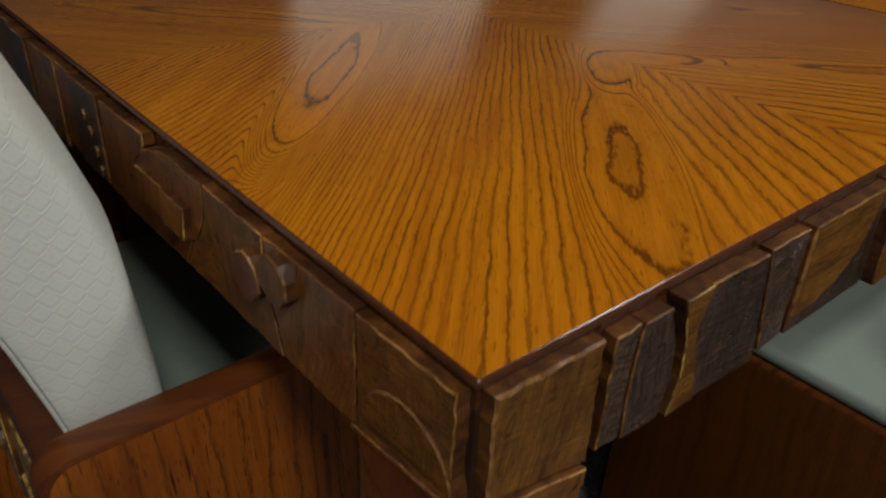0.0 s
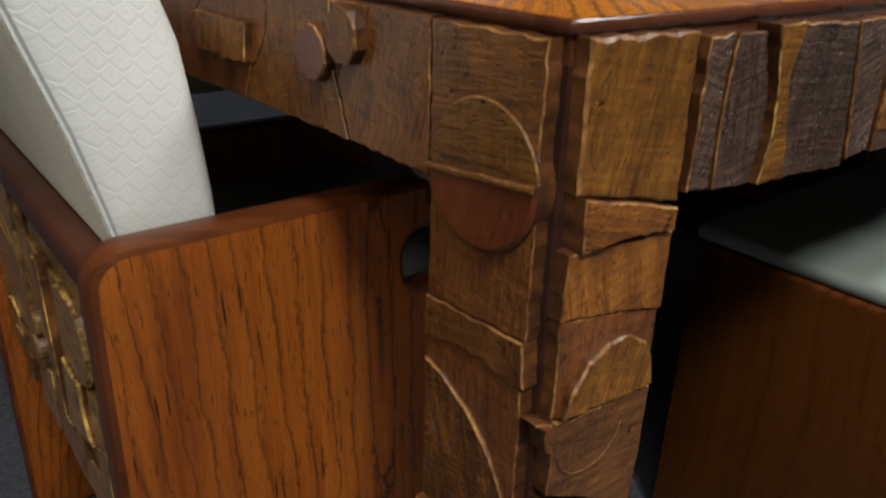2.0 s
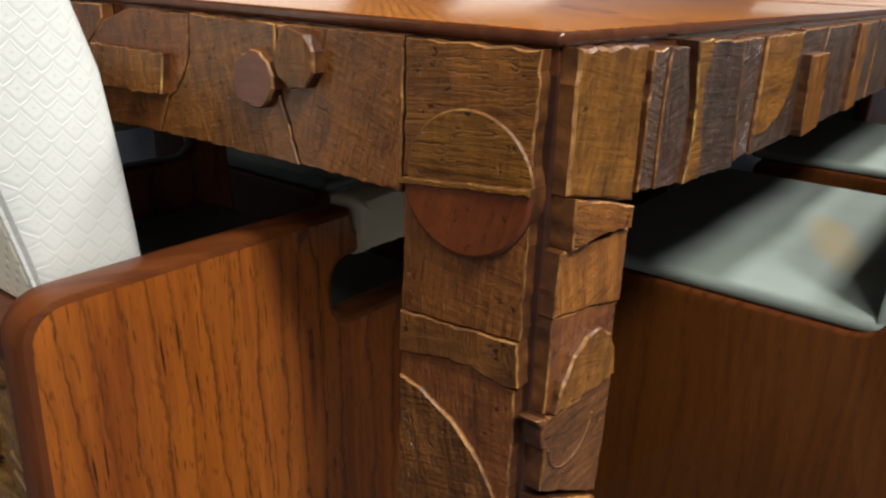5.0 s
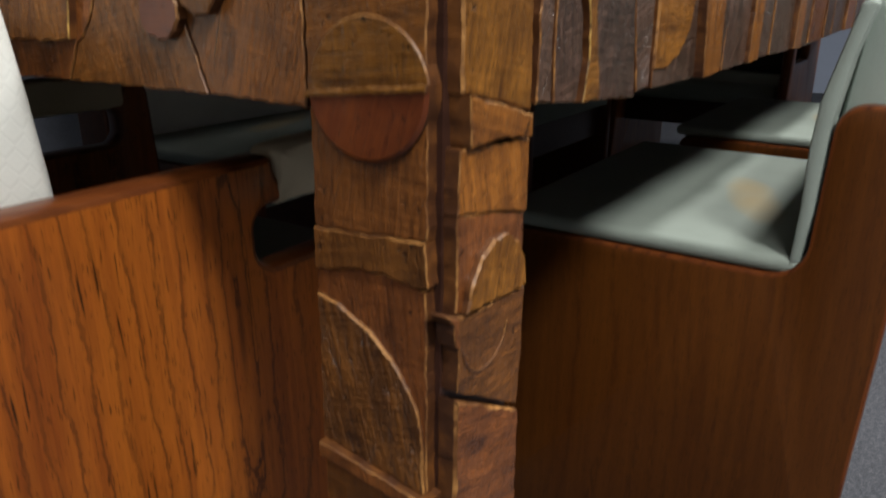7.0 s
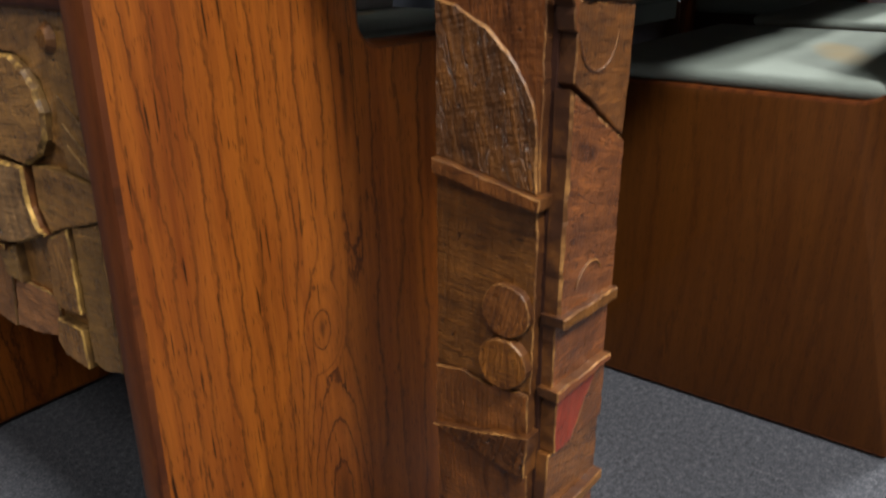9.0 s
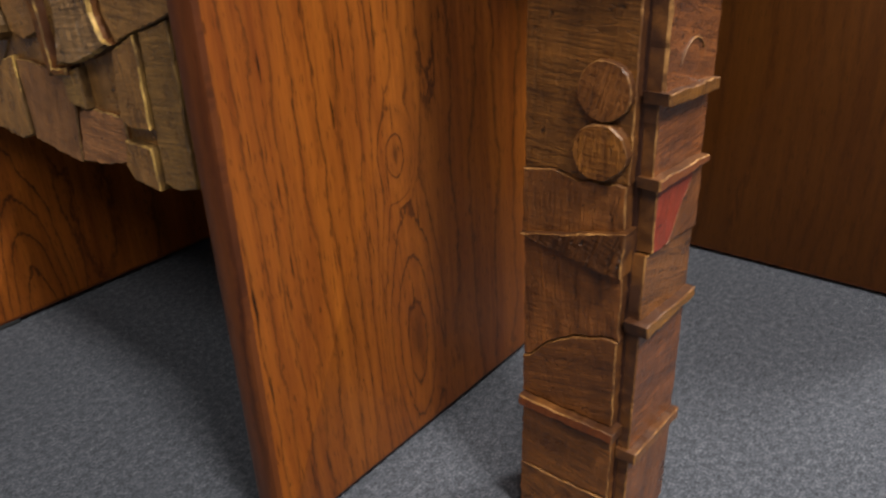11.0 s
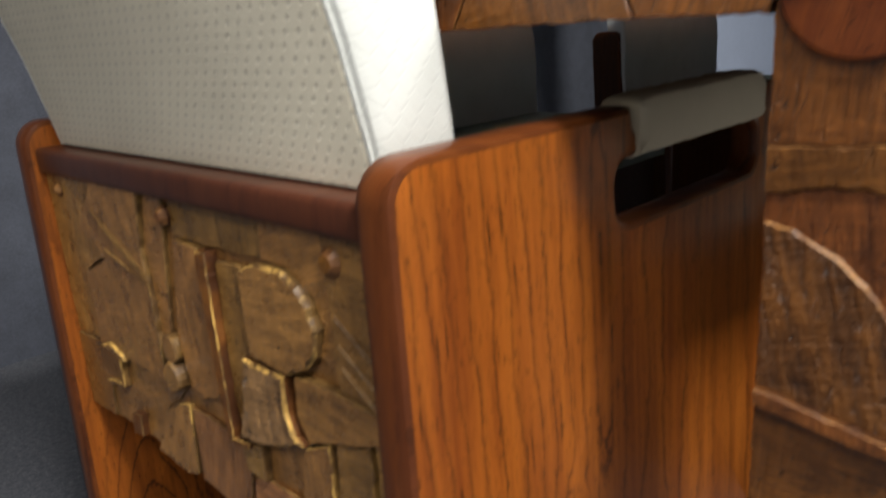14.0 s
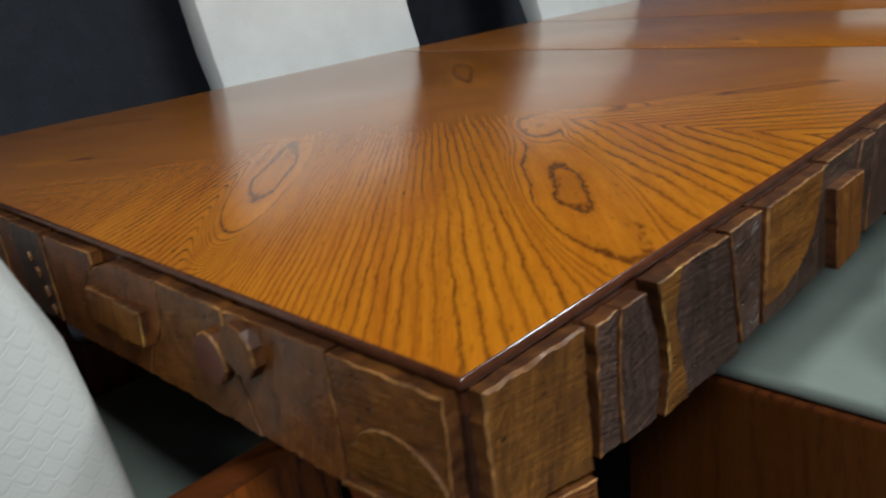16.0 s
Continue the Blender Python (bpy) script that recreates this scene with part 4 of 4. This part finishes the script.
# relief, lower row, with an uneven lower edge
relief([(0.4000, 0.4010), (0.3780, 0.4045), (0.3790, 0.3985), (0.3990, 0.3960)], 0.0150, GOLD, gilt=True)
relief([(0.3940, 0.3970), (0.3670, 0.4050), (0.3680, 0.3755), (0.3900, 0.3765)], 0.0120)
relief([(0.3150, 0.4215), (0.2870, 0.4335), (0.2885, 0.3730), (0.3120, 0.3710), (0.3230, 0.3770)], 0.0120, gilt=True)
relief([(0.2820, 0.4355), (0.2510, 0.4450), (0.2500, 0.4090), (0.2520, 0.3390), (0.2700, 0.3340), (0.2865, 0.3360), (0.2840, 0.3990)], 0.0100)
relief([(0.2470, 0.4465), (0.2330, 0.4525), (0.2330, 0.3480), (0.2480, 0.3400), (0.2475, 0.4030)], 0.0085)
relief([(0.3220, 0.3605), (0.2920, 0.3605), (0.2910, 0.3310), (0.3210, 0.3325), (0.3290, 0.3420)], 0.0125, gilt=True)
relief([(0.3870, 0.3710), (0.3620, 0.3760), (0.3260, 0.3750), (0.3270, 0.3430), (0.3600, 0.3350), (0.3980, 0.3310)], 0.0085, RUST)
relief([(0.4440, 0.4010), (0.3990, 0.3950), (0.3910, 0.3740), (0.4000, 0.3290), (0.4390, 0.3320), (0.4680, 0.3370), (0.4685, 0.4005)], 0.0090, RUST)
relief([(0.5150, 0.3835), (0.4900, 0.3970), (0.4700, 0.4025), (0.4740, 0.3390), (0.4920, 0.3330), (0.5410, 0.3375)], 0.0105, gilt=True)
relief([(0.6250, 0.3770), (0.5860, 0.3830), (0.5860, 0.4130), (0.5890, 0.4130), (0.5900, 0.3870), (0.6250, 0.3810)], 0.0125, gilt=True)
relief([(0.5800, 0.3610), (0.5620, 0.3640), (0.5640, 0.3430), (0.5830, 0.3390)], 0.0135, GOLD)
relief([(0.6840, 0.4130), (0.6270, 0.4160), (0.5860, 0.4130), (0.5860, 0.3825), (0.6250, 0.3765), (0.6300, 0.3400), (0.6840, 0.3370)], 0.0085)
relief([(0.5800, 0.4120), (0.4770, 0.4130), (0.4910, 0.3985), (0.5150, 0.3850), (0.5400, 0.3400), (0.5670, 0.3420), (0.6290, 0.3400), (0.6230, 0.3750), (0.5840, 0.3815)], 0.0065)
settle(armchair, stand())


# ---- chairs along the sides ----
def side_chair(m, tall):
    c = thing("side_chair", "armless brown side chair with pale seat and tall white backrest" if tall else "armless brown side chair with ochre-blotched pale seat and low backrest", "chair", "side chairs along the table")
    outline = rounded([(-0.158, FOOT + 0.004, 0.008), (0.245, FOOT + 0.004, 0.008), (0.242, 0.461, 0.02), (-0.092, 0.461, 0.036), (-0.098, 0.633, 0.026), (-0.178, 0.633, 0.028)])
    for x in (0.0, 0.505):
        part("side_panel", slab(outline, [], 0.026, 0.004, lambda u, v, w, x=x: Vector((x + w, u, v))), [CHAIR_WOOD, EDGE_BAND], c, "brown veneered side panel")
    part("seat_frame", boxed(0.027, 0.504, -0.10, 0.215, 0.32, 0.41), DARK_WOOD, c)
    part("seat", boxed(0.003, 0.528, -0.110, 0.252, 0.4615, 0.480, bevel=0.0085, seg=4), SEAT_FABRIC, c, "pale green-grey upholstered seat")
    part("seat_core", boxed(0.027, 0.504, -0.10, 0.238, 0.411, 0.4625), SEAT_FABRIC, c)
    cover = CHAIR_FABRIC if tall else BACK_FABRIC
    f = [(-0.092, 0.484), (-0.094, 0.57), (-0.099, 0.64)]
    r = [(-0.160, 0.70), (-0.152, 0.64), (-0.146, 0.57), (-0.140, 0.484)]
    if tall:
        f += [(-0.112, 0.715), (-0.134, 0.79), (-0.156, 0.88), (-0.178, 0.97), (-0.222, 1.20)]
        r = [(-0.278, 1.20), (-0.233, 0.97), (-0.216, 0.88), (-0.196, 0.79)] + r
        top = [(-0.231, 1.245, 0.012), (-0.282, 1.245, 0.012)]
    else:
        top = [(-0.108, 0.728, 0.015), (-0.168, 0.728, 0.015)]
    prof = rounded([(*p, 0) for p in f] + top + [(*p, 0) for p in r])
    cushion = part("back_cushion", slab(prof, [], 0.474, 0.012, lambda u, v, w: Vector((0.029 + w, u, v))), [cover, cover], c, "white upholstered backrest" if tall else "pale green-grey upholstered backrest")
    face = [(-0.078, 0.472, 0), (-0.080, 0.53, 0), (-0.079, 0.59, 0), (-0.082, 0.634, 0), (-0.091, 0.674, 0), (-0.102, 0.722, 0.006), (-0.116, 0.722, 0.004), (-0.104, 0.674, 0), (-0.096, 0.62, 0), (-0.0935, 0.53, 0), (-0.088, 0.478, 0)]
    part("front_pad", slab(rounded(face), [], 0.525, 0.004, lambda u, v, w: Vector((0.003 + w, u, v))), [cover, cover], cushion)
    part("back_rail", boxed(0.027, 0.504, -0.165, -0.138, 0.48, 0.62, bevel=0.004), RAIL_WOOD, c)
    return settle(c, m)


near_chair = side_chair(stand(0.500, 0), False)
copy_thing(near_chair, stand(1.220, 0))
far_chair = side_chair(stand(1.010, 0.885, 180), True)
copy_thing(far_chair, stand(1.905, 0.885, 180))

copy_thing(armchair, stand(TL, 0.90, 180))
settle(table, stand())

post = thing("metal_post", "short slim white metal post standing on the carpet", "post")
part("shaft", tube([(2.9, 0.985, 0.012), (2.9, 0.985, 0.70)], 0.024, 14), WHITE_METAL, post)
part("base_plate", boxed(2.83, 2.97, 0.915, 1.055, 0.0, 0.012, bevel=0.003), WHITE_METAL, post)
